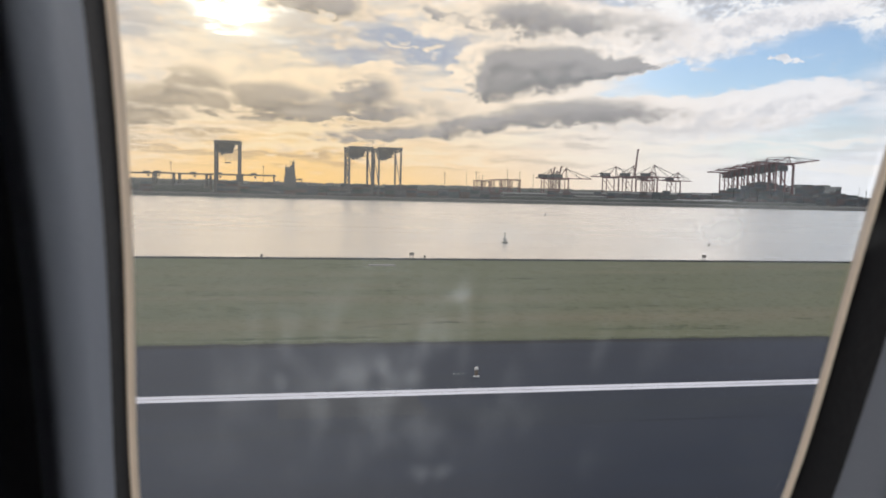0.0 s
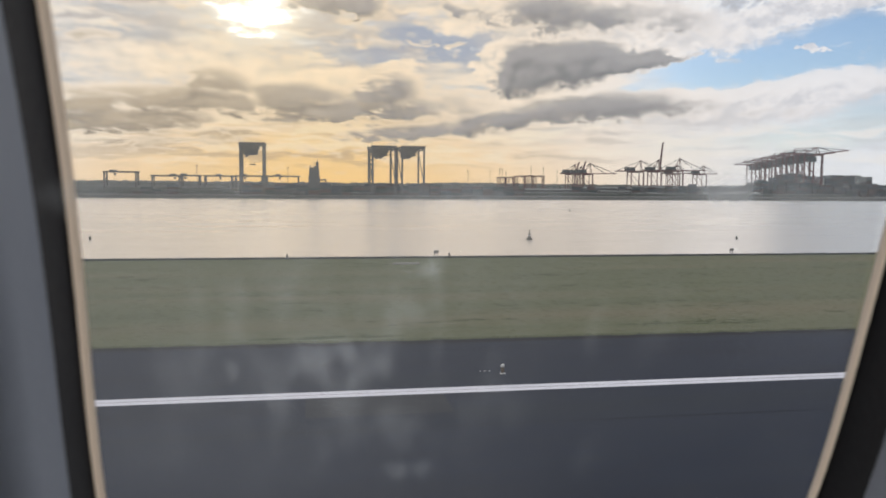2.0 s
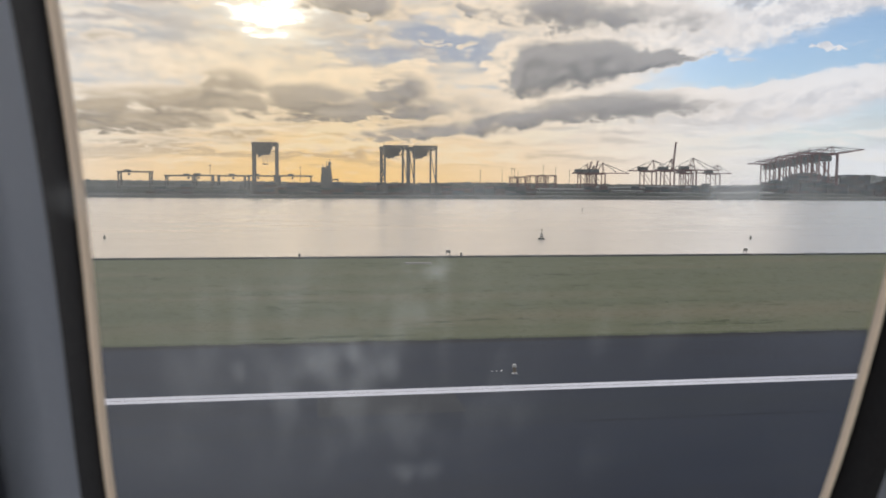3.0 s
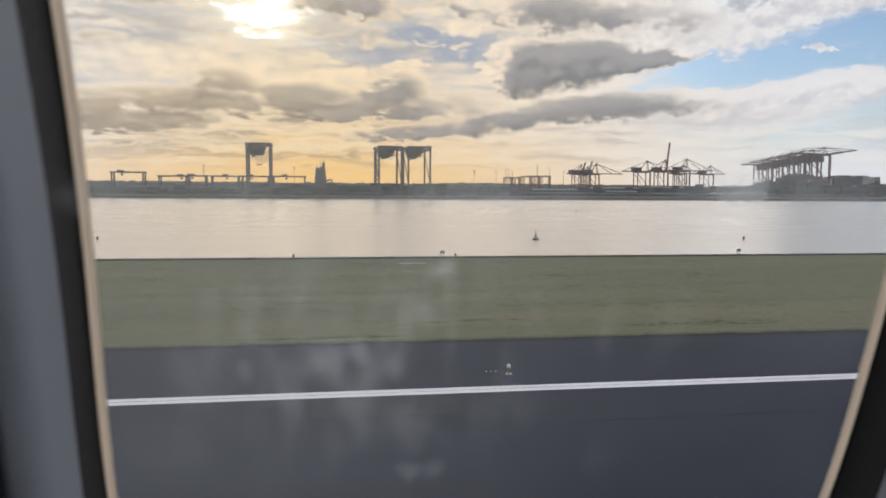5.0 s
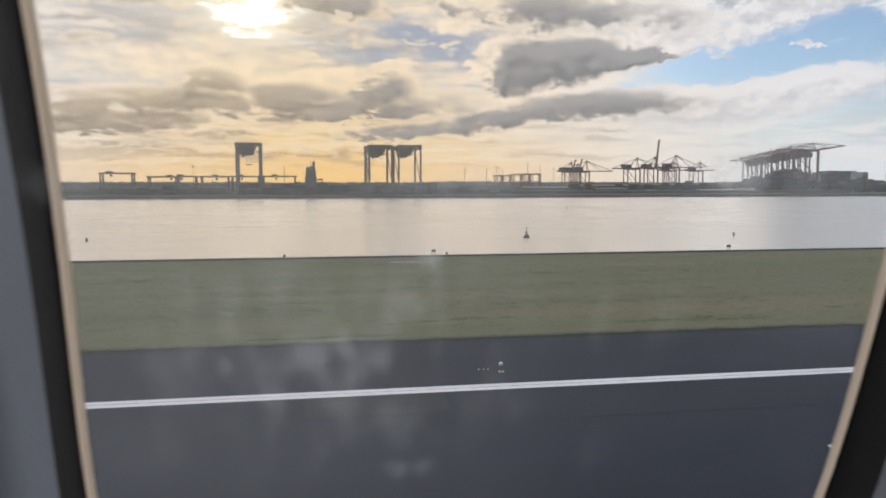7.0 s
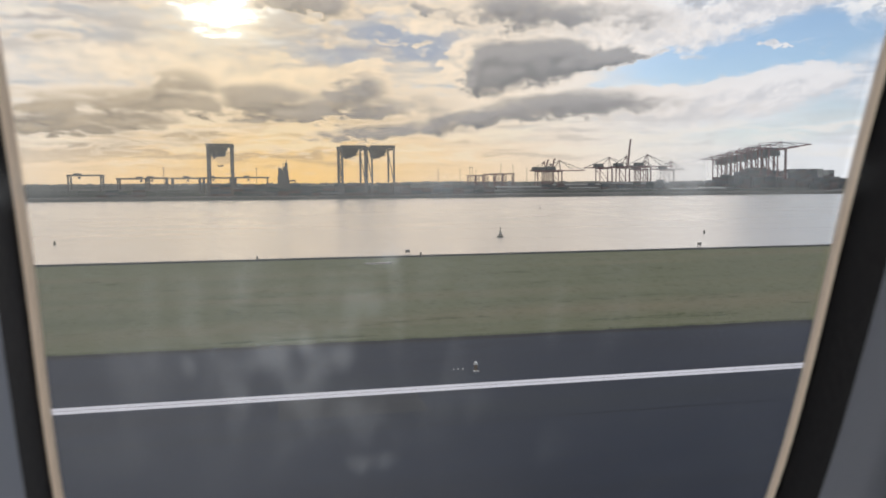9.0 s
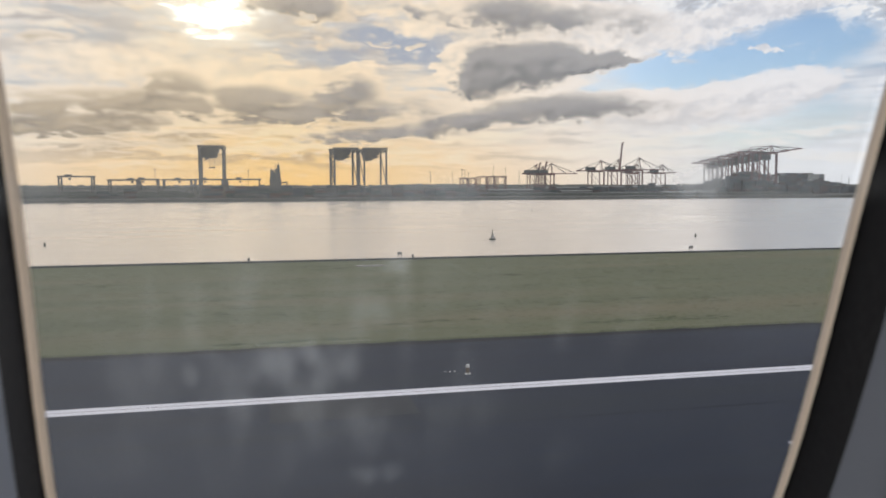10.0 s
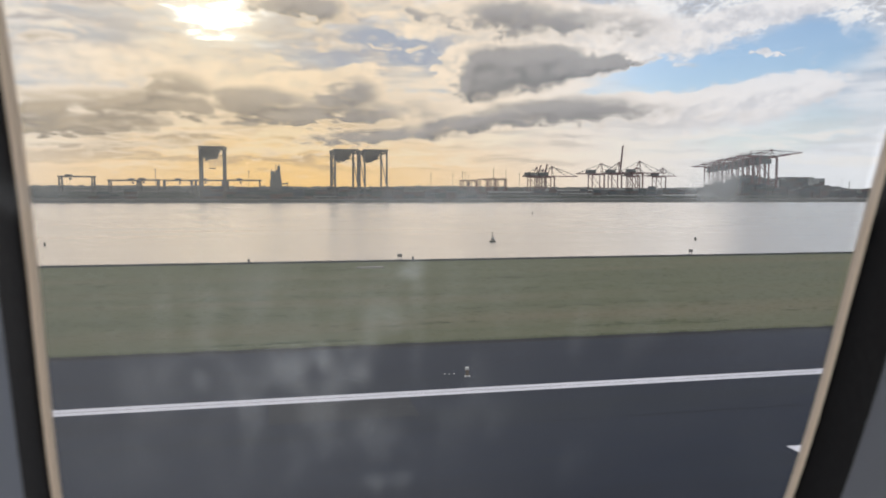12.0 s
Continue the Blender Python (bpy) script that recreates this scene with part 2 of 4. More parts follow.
def material(name, base, rough=0.7, spread=0.25, scale=1.0, fine_scale=None, bump=0.2, metal=0.0, vary=0.0, stretch=(1, 1, 1), second=None):
    """A plain surface with variation at two scales. vary: random tone from object to object. second: the colour of its stains."""
    m = bpy.data.materials.new(name)
    m.use_nodes = True
    t = m.node_tree
    b = t.nodes["Principled BSDF"]
    co = t.nodes.new("ShaderNodeTexCoord")
    mp = t.nodes.new("ShaderNodeMapping")
    mp.inputs["Scale"].default_value = stretch
    t.links.new(co.outputs["Object"], mp.inputs[0])
    v = mp.outputs[0]
    coarse = fbm(t, v, scale, 5, 0.6, 0.4)
    grain = fbm(t, v, fine_scale or scale * 14, 4, 0.65)
    tone = (coarse - 0.5) * (2 * spread) + (grain - 0.5) * spread + 1.0
    if vary:
        info = t.nodes.new("ShaderNodeObjectInfo")
        tone = tone * ((X(t, info.outputs["Random"]) - 0.5) * (2 * vary) + 1.0)
    col = colour(t, base)
    if second:
        col = blend(t, coarse.ramp(0.48, 0.68), base, second)
    tint = t.nodes.new("ShaderNodeVectorMath")
    tint.operation = "SCALE"
    t.links.new(col, tint.inputs[0])
    t.links.new(tone.socket, tint.inputs["Scale"])
    t.links.new(tint.outputs[0], b.inputs["Base Color"])
    r = (grain - 0.5) * 0.2 + rough
    t.links.new(r.op("MINIMUM", 1.0).socket, b.inputs["Roughness"])
    b.inputs["Metallic"].default_value = metal
    if bump:
        bp = t.nodes.new("ShaderNodeBump")
        bp.inputs["Strength"].default_value, bp.inputs["Distance"].default_value = bump, 0.02
        t.links.new((grain + coarse * 0.5).socket, bp.inputs["Height"])
        t.links.new(bp.outputs[0], b.inputs["Normal"])
    return m


M_ASPHALT = material("asphalt", (0.0078, 0.0150, 0.0330), 0.97, 0.85, 0.22, 6.0, 0.3, stretch=(0.18, 1.8, 1), second=(0.0068, 0.0122, 0.0225))
M_PATCH = material("asphalt_patch", (0.020, 0.024, 0.032), 0.97, 0.16, 0.3, 8.0, 0.3)
M_SEAL = material("joint_seal", (0.006, 0.008, 0.012), 1.0, 0.2, 0.4, 6.0, 0.1)
M_PAINT = material("runway_paint", (0.70, 0.71, 0.79), 0.7, 0.10, 0.35, 9.0, 0.25, stretch=(0.4, 2.5, 1), second=(0.57, 0.58, 0.65))
M_GRASS = material("grass", (0.104, 0.116, 0.064), 0.95, 0.32, 0.22, 2.6, 0.2, stretch=(0.06, 1.0, 1), second=(0.124, 0.114, 0.068))
M_CONCRETE = material("concrete", (0.30, 0.29, 0.28), 0.9, 0.2, 0.2, 4.0, 0.3, second=(0.2, 0.195, 0.19))
M_KERB = material("weathered_kerb", (0.095, 0.10, 0.105), 0.9, 0.25, 0.3, 4.0, 0.3, second=(0.14, 0.14, 0.14))
M_ROCK = material("seawall_rock", (0.15, 0.145, 0.14), 0.9, 0.4, 0.25, 2.0, 0.6, vary=0.3)
M_PANEL = material("cabin_panel", (0.51, 0.54, 0.61), 0.55, 0.03, 6.0, 160.0, 0.05)
M_GASKET = material("gasket", (0.010, 0.0105, 0.014), 0.8, 0.15, 12.0, 200.0, 0.1)
M_RIM = material("rim_plastic", (0.74, 0.66, 0.57), 0.5, 0.08, 20.0, 240.0, 0.05, second=(0.56, 0.49, 0.42))
# the rim lets daylight through from behind
t = M_RIM.node_tree
glowing = t.nodes.new("ShaderNodeBsdfTranslucent")
glowing.inputs[0].default_value = (0.93, 0.80, 0.66, 1)
both = t.nodes.new("ShaderNodeMixShader")
both.inputs[0].default_value = 0.60
t.links.new(t.nodes["Principled BSDF"].outputs[0], both.inputs[1])
t.links.new(glowing.outputs[0], both.inputs[2])
t.links.new(both.outputs[0], t.nodes["Material Output"].inputs[0])
M_SKIN = material("aircraft_skin", (0.75, 0.76, 0.78), 0.35, 0.04, 0.5, 20.0, 0.02)
# the cabin's shade is put into this base, darker than the reveal's
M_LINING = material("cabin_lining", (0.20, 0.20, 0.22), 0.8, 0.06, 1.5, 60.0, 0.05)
M_STEEL = material("crane_steel_dark", (0.088, 0.086, 0.086), 0.6, 0.25, 0.1, 1.2, 0.1, vary=0.15, second=(0.10, 0.085, 0.07))
M_BLUE = material("crane_steel_blue", (0.092, 0.094, 0.098), 0.6, 0.25, 0.1, 1.2, 0.1, vary=0.15)
M_RED = material("crane_steel_red", (0.150, 0.068, 0.070), 0.6, 0.25, 0.1, 1.2, 0.1, vary=0.2)
M_HOUSE = material("machinery_cladding", (0.085, 0.09, 0.095), 0.6, 0.2, 0.2, 2.0, 0.1)
M_CABLE = material("steel_cable", (0.06, 0.06, 0.065), 0.5, 0.1, 1.0, 8.0, 0.0)
M_BOX_A = material("container_blue", (0.056, 0.068, 0.088), 0.6, 0.25, 0.2, 3.0, 0.2, vary=0.22)
M_BOX_B = material("container_rust", (0.085, 0.060, 0.062), 0.6, 0.25, 0.2, 3.0, 0.2, vary=0.22)
M_BOX_C = material("container_grey", (0.088, 0.088, 0.096), 0.6, 0.25, 0.2, 3.0, 0.2, vary=0.22)
M_BOX_D = material("container_green", (0.056, 0.074, 0.080), 0.6, 0.25, 0.2, 3.0, 0.2, vary=0.22)
M_BOX_E = material("container_pale", (0.24, 0.25, 0.25), 0.6, 0.2, 0.2, 3.0, 0.2, vary=0.2)
M_HULL = material("ship_hull", (0.045, 0.055, 0.07), 0.5, 0.2, 0.05, 1.0, 0.1, second=(0.10, 0.05, 0.04))
M_WHITE = material("pale_cladding", (0.30, 0.31, 0.31), 0.6, 0.15, 0.1, 2.0, 0.1)
M_LEAF = material("dark_foliage", (0.060, 0.066, 0.062), 0.95, 0.4, 0.05, 0.5, 0.5)
M_LAND = material("port_apron", (0.06, 0.062, 0.06), 0.9, 0.3, 0.02, 0.4, 0.3)
M_BUOY = material("buoy_paint", (0.07, 0.075, 0.07), 0.5, 0.2, 1.0, 8.0, 0.1)
M_SIGN = material("sign_panel", (0.22, 0.21, 0.21), 0.5, 0.15, 2.0, 20.0, 0.1)
M_ALU = material("light_housing", (0.55, 0.56, 0.57), 0.4, 0.15, 8.0, 80.0, 0.1, metal=0.6)
M_BRASS = material("tarnished_brass", (0.16, 0.12, 0.085), 0.5, 0.2, 10.0, 80.0, 0.1)
M_LENS = material("white_fitting", (0.80, 0.80, 0.80), 0.3, 0.05, 20.0, 100.0, 0.0)

# water: clear gloss with long and short ripples
M_WATER = bpy.data.materials.new("bay_water")
M_WATER.use_nodes = True
t = M_WATER.node_tree
b = t.nodes["Principled BSDF"]
b.inputs["Base Color"].default_value = (0.36, 0.345, 0.33, 1)
b.inputs["IOR"].default_value = 2.0
co = t.nodes.new("ShaderNodeTexCoord")
mp = t.nodes.new("ShaderNodeMapping")
mp.inputs["Scale"].default_value = (0.35, 1.0, 1)
t.links.new(co.outputs["Object"], mp.inputs[0])
swell = fbm(t, mp.outputs[0], 0.05, 3, 0.5, 0.4)
ripple = fbm(t, mp.outputs[0], 0.9, 5, 0.6, 0.3)
mq = t.nodes.new("ShaderNodeMapping")
mq.inputs["Scale"].default_value = (0.012, 0.09, 1)
t.links.new(co.outputs["Object"], mq.inputs[0])
cats_paw = fbm(t, mq.outputs[0], 1.0, 6, 0.6, 0.5)
t.links.new((cats_paw.ramp(0.35, 0.68) * 0.04 + 0.225).socket, b.inputs["Roughness"])
bp = t.nodes.new("ShaderNodeBump")
bp.inputs["Strength"].default_value, bp.inputs["Distance"].default_value = 0.09, 0.4
t.links.new((ripple + swell * 0.6).socket, bp.inputs["Height"])
t.links.new(bp.outputs[0], b.inputs["Normal"])

# window panes: dust and painted haze on the outer, smudges and painted haze inside


def pane_material(name):
    m = bpy.data.materials.new(name)
    m.use_nodes = True
    t = m.node_tree
    t.nodes.clear()
    co = t.nodes.new("ShaderNodeTexCoord")
    sep = t.nodes.new("ShaderNodeSeparateXYZ")
    t.links.new(co.outputs["Object"], sep.inputs[0])
    return m, t, co.outputs["Object"], X(t, sep.outputs[0]), X(t, sep.outputs[1])


def layered(t, factor, under, over):
    """The shader over on top of under, by a factor."""
    mix = t.nodes.new("ShaderNodeMixShader")
    t.links.new(factor.socket, mix.inputs[0])
    t.links.new(under, mix.inputs[1])
    t.links.new(over, mix.inputs[2])
    return mix.outputs[0]


M_PANE, t, co, pu, pw = pane_material("dust_haze_pane")
cloudy = fbm(t, co, 26.0, 4, 0.55, 0.3)
speck = fbm(t, co, 150.0, 3, 0.6, 0.2)
# stronger to the left and higher up, painting veiling glare and hazy air
haze = cloudy.ramp(0.42, 0.70) * 0.03 + pw.ramp(-0.07, 0.0) * 0.05 + pu.ramp(0.08, -0.10) * 0.030 + 0.066
dust = cloudy.ramp(0.40, 0.72) * 0.008 + speck.ramp(0.58, 0.75) * 0.006 + 0.003 + pu.ramp(0.10, -0.12) * 0.056
clear_b, haze_b, dust_b, gloss_b = (t.nodes.new(k) for k in ("ShaderNodeBsdfTransparent", "ShaderNodeBsdfRefraction", "ShaderNodeBsdfTranslucent", "ShaderNodeBsdfGlossy"))
haze_b.inputs["Roughness"].default_value, haze_b.inputs["IOR"].default_value = 0.5, 1.2
haze_b.inputs[0].default_value = (0.79, 0.89, 1.0, 1)
dust_b.inputs[0].default_value = (0.86, 0.91, 0.95, 1)
gloss_b.inputs["Roughness"].default_value = 0.03
fres = t.nodes.new("ShaderNodeFresnel")
fres.inputs[0].default_value = 1.015
film = layered(t, dust, layered(t, haze, clear_b.outputs[0], haze_b.outputs[0]), dust_b.outputs[0])
mo = t.nodes.new("ShaderNodeOutputMaterial")
t.links.new(layered(t, X(t, fres.outputs[0]), film, gloss_b.outputs[0]), mo.inputs[0])

M_SMEAR_HAZE, t, co, pu, pw = pane_material("smudge_haze_pane")
tall = t.nodes.new("ShaderNodeMapping")
tall.inputs["Scale"].default_value = (1.0, 0.38, 1.0)
t.links.new(co, tall.inputs[0])
cloudy = fbm(t, co, 34.0, 4, 0.55, 0.3)
fuzz = fbm(t, tall.outputs[0], 115.0, 4, 0.55, 0.0)
wu, wv = pu + (fuzz - 0.5) * 0.0045, pw + (fuzz - 0.5) * 0.0075
smudge_haze = None
# place, half width, half height, strength; broad rows over the far shore paint haze
for u0, v0, ru, rv, k in ((-0.0974, 0.0023, 0.0019, 0.0056, 0.35), (-0.0877, 0.0026, 0.0025, 0.0046, 0.5), (-0.0890, -0.0068, 0.0020, 0.0048, 0.55), (-0.0915, -0.0206, 0.0019, 0.0033, 0.85), (-0.0789, -0.0101, 0.0058, 0.0105, 0.2),
                          (-0.0727, -0.0179, 0.0030, 0.0070, 0.6), (-0.0670, -0.0193, 0.0023, 0.0052, 0.5), (-0.0605, -0.0154, 0.0021, 0.0033, 1.1), (-0.0583, -0.0218, 0.0025, 0.0046, 0.5), (-0.0643, -0.0129, 0.0068, 0.0081, 0.22),
                          (-0.0506, -0.0214, 0.0030, 0.0042, 0.8), (-0.0706, -0.0053, 0.0073, 0.0103, 0.25), (-0.0655, -0.0056, 0.0024, 0.0104, 0.3), (-0.0432, -0.0043, 0.0043, 0.0043, 0.45), (-0.0355, -0.0066, 0.0019, 0.0141, 0.35),
                          (-0.0492, -0.0066, 0.0061, 0.0088, 0.22), (-0.0379, 0.0098, 0.0033, 0.0018, 0.8), (-0.0368, 0.0117, 0.0015, 0.0056, 0.3), (-0.0461, -0.0611, 0.0038, 0.0027, 0.5), (-0.0375, -0.0609, 0.0026, 0.0027, 0.35),
                          (-0.0299, 0.0294, 0.0086, 0.0036, 1.0), (-0.0241, 0.0286, 0.0139, 0.0034, 0.5), (-0.0433, 0.0310, 0.0031, 0.0033, 0.6), (-0.0509, 0.0297, 0.0041, 0.0024, 0.4), (-0.0066, 0.0287, 0.0054, 0.0031, 0.45),
                          (0.0367, 0.0300, 0.0077, 0.0057, 1.0), (0.0285, 0.0282, 0.0070, 0.0045, 0.5), (0.0466, 0.0317, 0.0089, 0.0069, 0.8), (0.0566, 0.0362, 0.0197, 0.0093, 0.45), (-0.0917, 0.0344, 0.0167, 0.0031, 0.4),
                          (-0.1194, 0.0324, 0.0073, 0.0036, 0.6), (0.0104, -0.0103, 0.0027, 0.0093, 0.2), (0.0299, -0.0114, 0.0052, 0.0114, 0.15), (-0.1041, -0.0175, 0.0086, 0.0141, 0.25), (-0.0832, -0.0305, 0.0122, 0.0133, 0.1),
                          (-0.0553, -0.0411, 0.0131, 0.0122, 0.1), (-0.0105, -0.0398, 0.0052, 0.0064, 0.1), (0.0152, -0.0613, 0.0045, 0.0071, 0.1), (-0.1132, -0.0439, 0.0120, 0.0119, 0.12), (-0.0718, -0.0523, 0.0098, 0.0106, 0.1),
                          (0.0689, 0.0278, 0.0204, 0.0066, 0.6)):
    ru_, rv_ = (wu - u0) / ru, (wv - v0) / rv
    d = (ru_ * ru_ + rv_ * rv_).op("SQRT").ramp(1.9, 0.0) * k
    smudge_haze = d if smudge_haze is None else smudge_haze + d
pu_, pw_ = (pu + 0.062) / 0.050, (pw + 0.015) / 0.042
smudge_haze = smudge_haze + (pu_ * pu_ + pw_ * pw_).op("SQRT").ramp(1.5, 0.2) * (fuzz * 0.6 + cloudy * 0.4).ramp(0.42, 0.66) * 0.40
smear_haze = smudge_haze * (fuzz.ramp(0.34, 0.62) * 0.6 + 0.4) * 0.21
clear_b, smear_b = t.nodes.new("ShaderNodeBsdfTransparent"), t.nodes.new("ShaderNodeBsdfTranslucent")
smear_b.inputs[0].default_value = (0.84, 0.91, 0.97, 1)
mo = t.nodes.new("ShaderNodeOutputMaterial")
t.links.new(layered(t, smear_haze, clear_b.outputs[0], smear_b.outputs[0]), mo.inputs[0])

# ======== mesh helpers ========


def add_box(bm, lo, hi):
    vs = [bm.verts.new((x, y, z)) for z in (lo[2], hi[2]) for y in (lo[1], hi[1]) for x in (lo[0], hi[0])]
    for f in ((0, 2, 3, 1), (4, 5, 7, 6), (0, 1, 5, 4), (2, 6, 7, 3), (0, 4, 6, 2), (1, 3, 7, 5)):
        bm.faces.new([vs[i] for i in f])


def add_beam(bm, p, q, w, h=None):
    """A square bar from p to q."""
    p, q = Vector(p), Vector(q)
    d = (q - p).normalized()
    side = d.cross(Vector((0, 0, 1)))
    side = side.normalized() if side.length > 1e-4 else Vector((1, 0, 0))
    up = side.cross(d).normalized()
    s, u = side * (w / 2), up * ((h or w) / 2)
    ring = [[bm.verts.new(c + a_ * s + b_ * u) for a_, b_ in ((-1, -1), (1, -1), (1, 1), (-1, 1))] for c in (p, q)]
    for i in range(4):
        j = (i + 1) % 4
        bm.faces.new((ring[0][i], ring[0][j], ring[1][j], ring[1][i]))
    bm.faces.new(ring[0][::-1])
    bm.faces.new(ring[1])


def add_turned(bm, profile, seg=16, centre=(0, 0)):
    """A body turned about the z axis: rows of radius and height, bottom to top."""
    rings = [[bm.verts.new((centre[0] + r * math.cos(2 * math.pi * i / seg), centre[1] + r * math.sin(2 * math.pi * i / seg), z))
              for i in range(seg)] for r, z in profile]
    for lo, hi in zip(rings, rings[1:]):
        for i in range(seg):
            j = (i + 1) % seg
            bm.faces.new((lo[i], lo[j], hi[j], hi[i]))
    bm.faces.new(rings[0][::-1])
    bm.faces.new(rings[-1])


def mesh_of(name, bm, mat, smooth=False):
    me = bpy.data.meshes.new(name)
    bmesh.ops.recalc_face_normals(bm, faces=bm.faces)
    bm.to_mesh(me)
    bm.free()
    me.materials.append(mat)
    if smooth:
        me.shade_smooth()
    return me


def part(name, bm, mat, parent=None, label="", smooth=False):
    ob = new(name, mesh_of(name, bm, mat, smooth))
    if parent is not None:
        ob.parent = parent
    return tagged(ob, label)


def box_part(name, lo, hi, mat, parent=None, label=""):
    bm = bmesh.new()
    add_box(bm, lo, hi)
    return part(name, bm, mat, parent, label)


def beam_part(name, p, q, w, mat, parent, h=None, label=""):
    bm = bmesh.new()
    add_beam(bm, p, q, w, h)
    return part(name, bm, mat, parent, label)


def thing(name, x, y, z, label, category, group="", turn=0.0):
    ob = new(name)
    ob.matrix_world = pose(x, y, z, 0, 0, turn)
    return tagged(ob, label, category, group)


def sheet(name, x0, x1, y0, y1, z, mat, nx=1, ny=1, thick=0.0, bumpy=0.0):
    """A level sheet, with thickness below it."""
    xs, ys = np.linspace(x0, x1, nx + 1), np.linspace(y0, y1, ny + 1)
    verts = [(x, y, z + (bumpy * noise.noise((x * 0.11, y * 0.19, 0)) if bumpy else 0)) for y in ys for x in xs]
    faces = [(j * (nx + 1) + i, j * (nx + 1) + i + 1, (j + 1) * (nx + 1) + i + 1, (j + 1) * (nx + 1) + i) for j in range(ny) for i in range(nx)]
    me = bpy.data.meshes.new(name)
    me.from_pydata(verts, [], faces)
    me.materials.append(mat)
    ob = new(name, me)
    if thick:
        so = ob.modifiers.new("thickness", "SOLIDIFY")
        so.thickness, so.offset = thick, -1
    return ob


# ======== airfield ========
WATER_Z = -3.0
SHORE_Y = 67.9
bm = bmesh.new()
for x0, x1 in ((-2500, -60), (-60, 120), (120, 2500)):
    for y0, y1 in ((-2500, 29.0), (29.0, SHORE_Y)):
        f = bm.faces.new([bm.verts.new(p) for p in ((x0, y0, 0), (x1, y0, 0), (x1, y1, 0), (x0, y1, 0))])
ground = part("ground", bm, M_GRASS)
tagged(ground, "dull green mown airfield grass with dry brown patches", "grass", kind="structure")
runway = tagged(sheet("runway", -1500, 1500, -24.0, 30.3, 0.03, M_ASPHALT, 60, 1, 0.2), "dark grey weathered asphalt runway", "runway", kind="structure")


def stripe(name, x0, x1, y0, y1, mat, label, parent=None, z=0.036, cut=0.0):
    bm = bmesh.new()
    f = bm.faces.new([bm.verts.new(p) for p in ((x0, y0, z), (x1, y0, z), (x1, y1, z), (x0 + cut, y1, z))])
    return tagged(part(name, bm, mat, parent), label, "road marking", kind="structure")


side_line = stripe("side_line", -1200, 1200, 22.03, 22.348, M_PAINT, "white painted runway edge stripe")
stripe("side_line", -1200, 1200, 22.382, 22.70, M_PAINT, "white painted runway edge stripe")
for i in range(6):
    y1 = 15.75 - i * 0.62
    stripe("threshold_bar", 11.75, 41.75, y1 - 0.59, y1, M_PAINT, "broad white painted runway marking, striped by wear", cut=0.0)
stripe("asphalt_patch", -0.3, 3.7, 20.1, 22.0, M_PATCH, "paler square repair in the asphalt", z=0.034)
stripe("joint", -600, 600, 18.86, 18.90, M_SEAL, "dark sealed joint in the asphalt", z=0.034)
stripe("runway_edge", -600, 600, 29.5, 30.3, M_SEAL, "darker strip along the asphalt's edge", z=0.034)
stripe("joint", -600, 600, 26.2, 26.23, M_SEAL, "dark sealed joint in the asphalt", z=0.034)

# sea wall: a low kerb and a rock slope down to the water
kerb = box_part("seawall_kerb", (-1500, SHORE_Y, -0.4), (1500, SHORE_Y + 0.6, 0.14), M_KERB)
tagged(kerb, "dark weathered concrete kerb along the water's edge", "kerb", kind="structure")
bm = bmesh.new()
f = bm.faces.new([bm.verts.new(p) for p in ((-1500, SHORE_Y + 0.6, -0.1), (1500, SHORE_Y + 0.6, -0.1), (1500, SHORE_Y + 6, WATER_Z - 1), (-1500, SHORE_Y + 6, WATER_Z - 1))])
tagged(part("seawall_slope", bm, M_ROCK), "dark rock slope below the airfield", "sea wall", kind="structure")
water = tagged(sheet("water", -3000, 3000, SHORE_Y + 1, 1000, WATER_Z, M_WATER), "calm pale bay water reflecting the evening sky", "water", kind="structure")

# ======== aircraft cabin and window ========
LEAN, TURN = radians(24.26), radians(1.70)
O = Vector((0, 0.27, 6.0))
U = Vector((1, 0, 0))
V = Vector((0, -math.sin(LEAN), math.cos(LEAN)))
NRM = Vector((0, math.cos(LEAN), math.sin(LEAN)))
U2, V2 = math.cos(TURN) * U + math.sin(TURN) * V, -math.sin(TURN) * U + math.cos(TURN) * V
FRAME = Matrix(((U2.x, V2.x, NRM.x, O.x), (U2.y, V2.y, NRM.y, O.y), (U2.z, V2.z, NRM.z, O.z), (0, 0, 0, 1)))


def half_width(v):
    return 0.14 - 0.0822 * v + 0.3589 * v * v + 2.65 * min(v, 0) ** 3


def outline(off):
    """The window's rounded outline, off metres outside its clear edge."""
    right = []
    lo, hi, deep, tall = -0.165, 0.09, 0.085, 0.12
    wl, wh = half_width(lo), half_width(hi)
    for i in range(13):
        q = math.pi / 2 * i / 12
        right.append((wl * math.sin(q) ** 0.62, lo - deep * math.cos(q) ** 0.62))
    for i in range(1, 24):
        v = lo + (hi - lo) * i / 24
        right.append((half_width(v), v))
    for i in range(13):
        q = math.pi / 2 * i / 12
        right.append((wh * math.cos(q) ** 0.62, hi + tall * math.sin(q) ** 0.62))
    pts = right + [(-u, v) for u, v in right[-2:0:-1]]
    out = []
    for i, p in enumerate(pts):
        a_, b_ = pts[i - 1], pts[(i + 1) % len(pts)]
        d = Vector((b_[0] - a_[0], b_[1] - a_[1])).normalized()
        out.append((p[0] + d.y * off, p[1] - d.x * off))
    return out


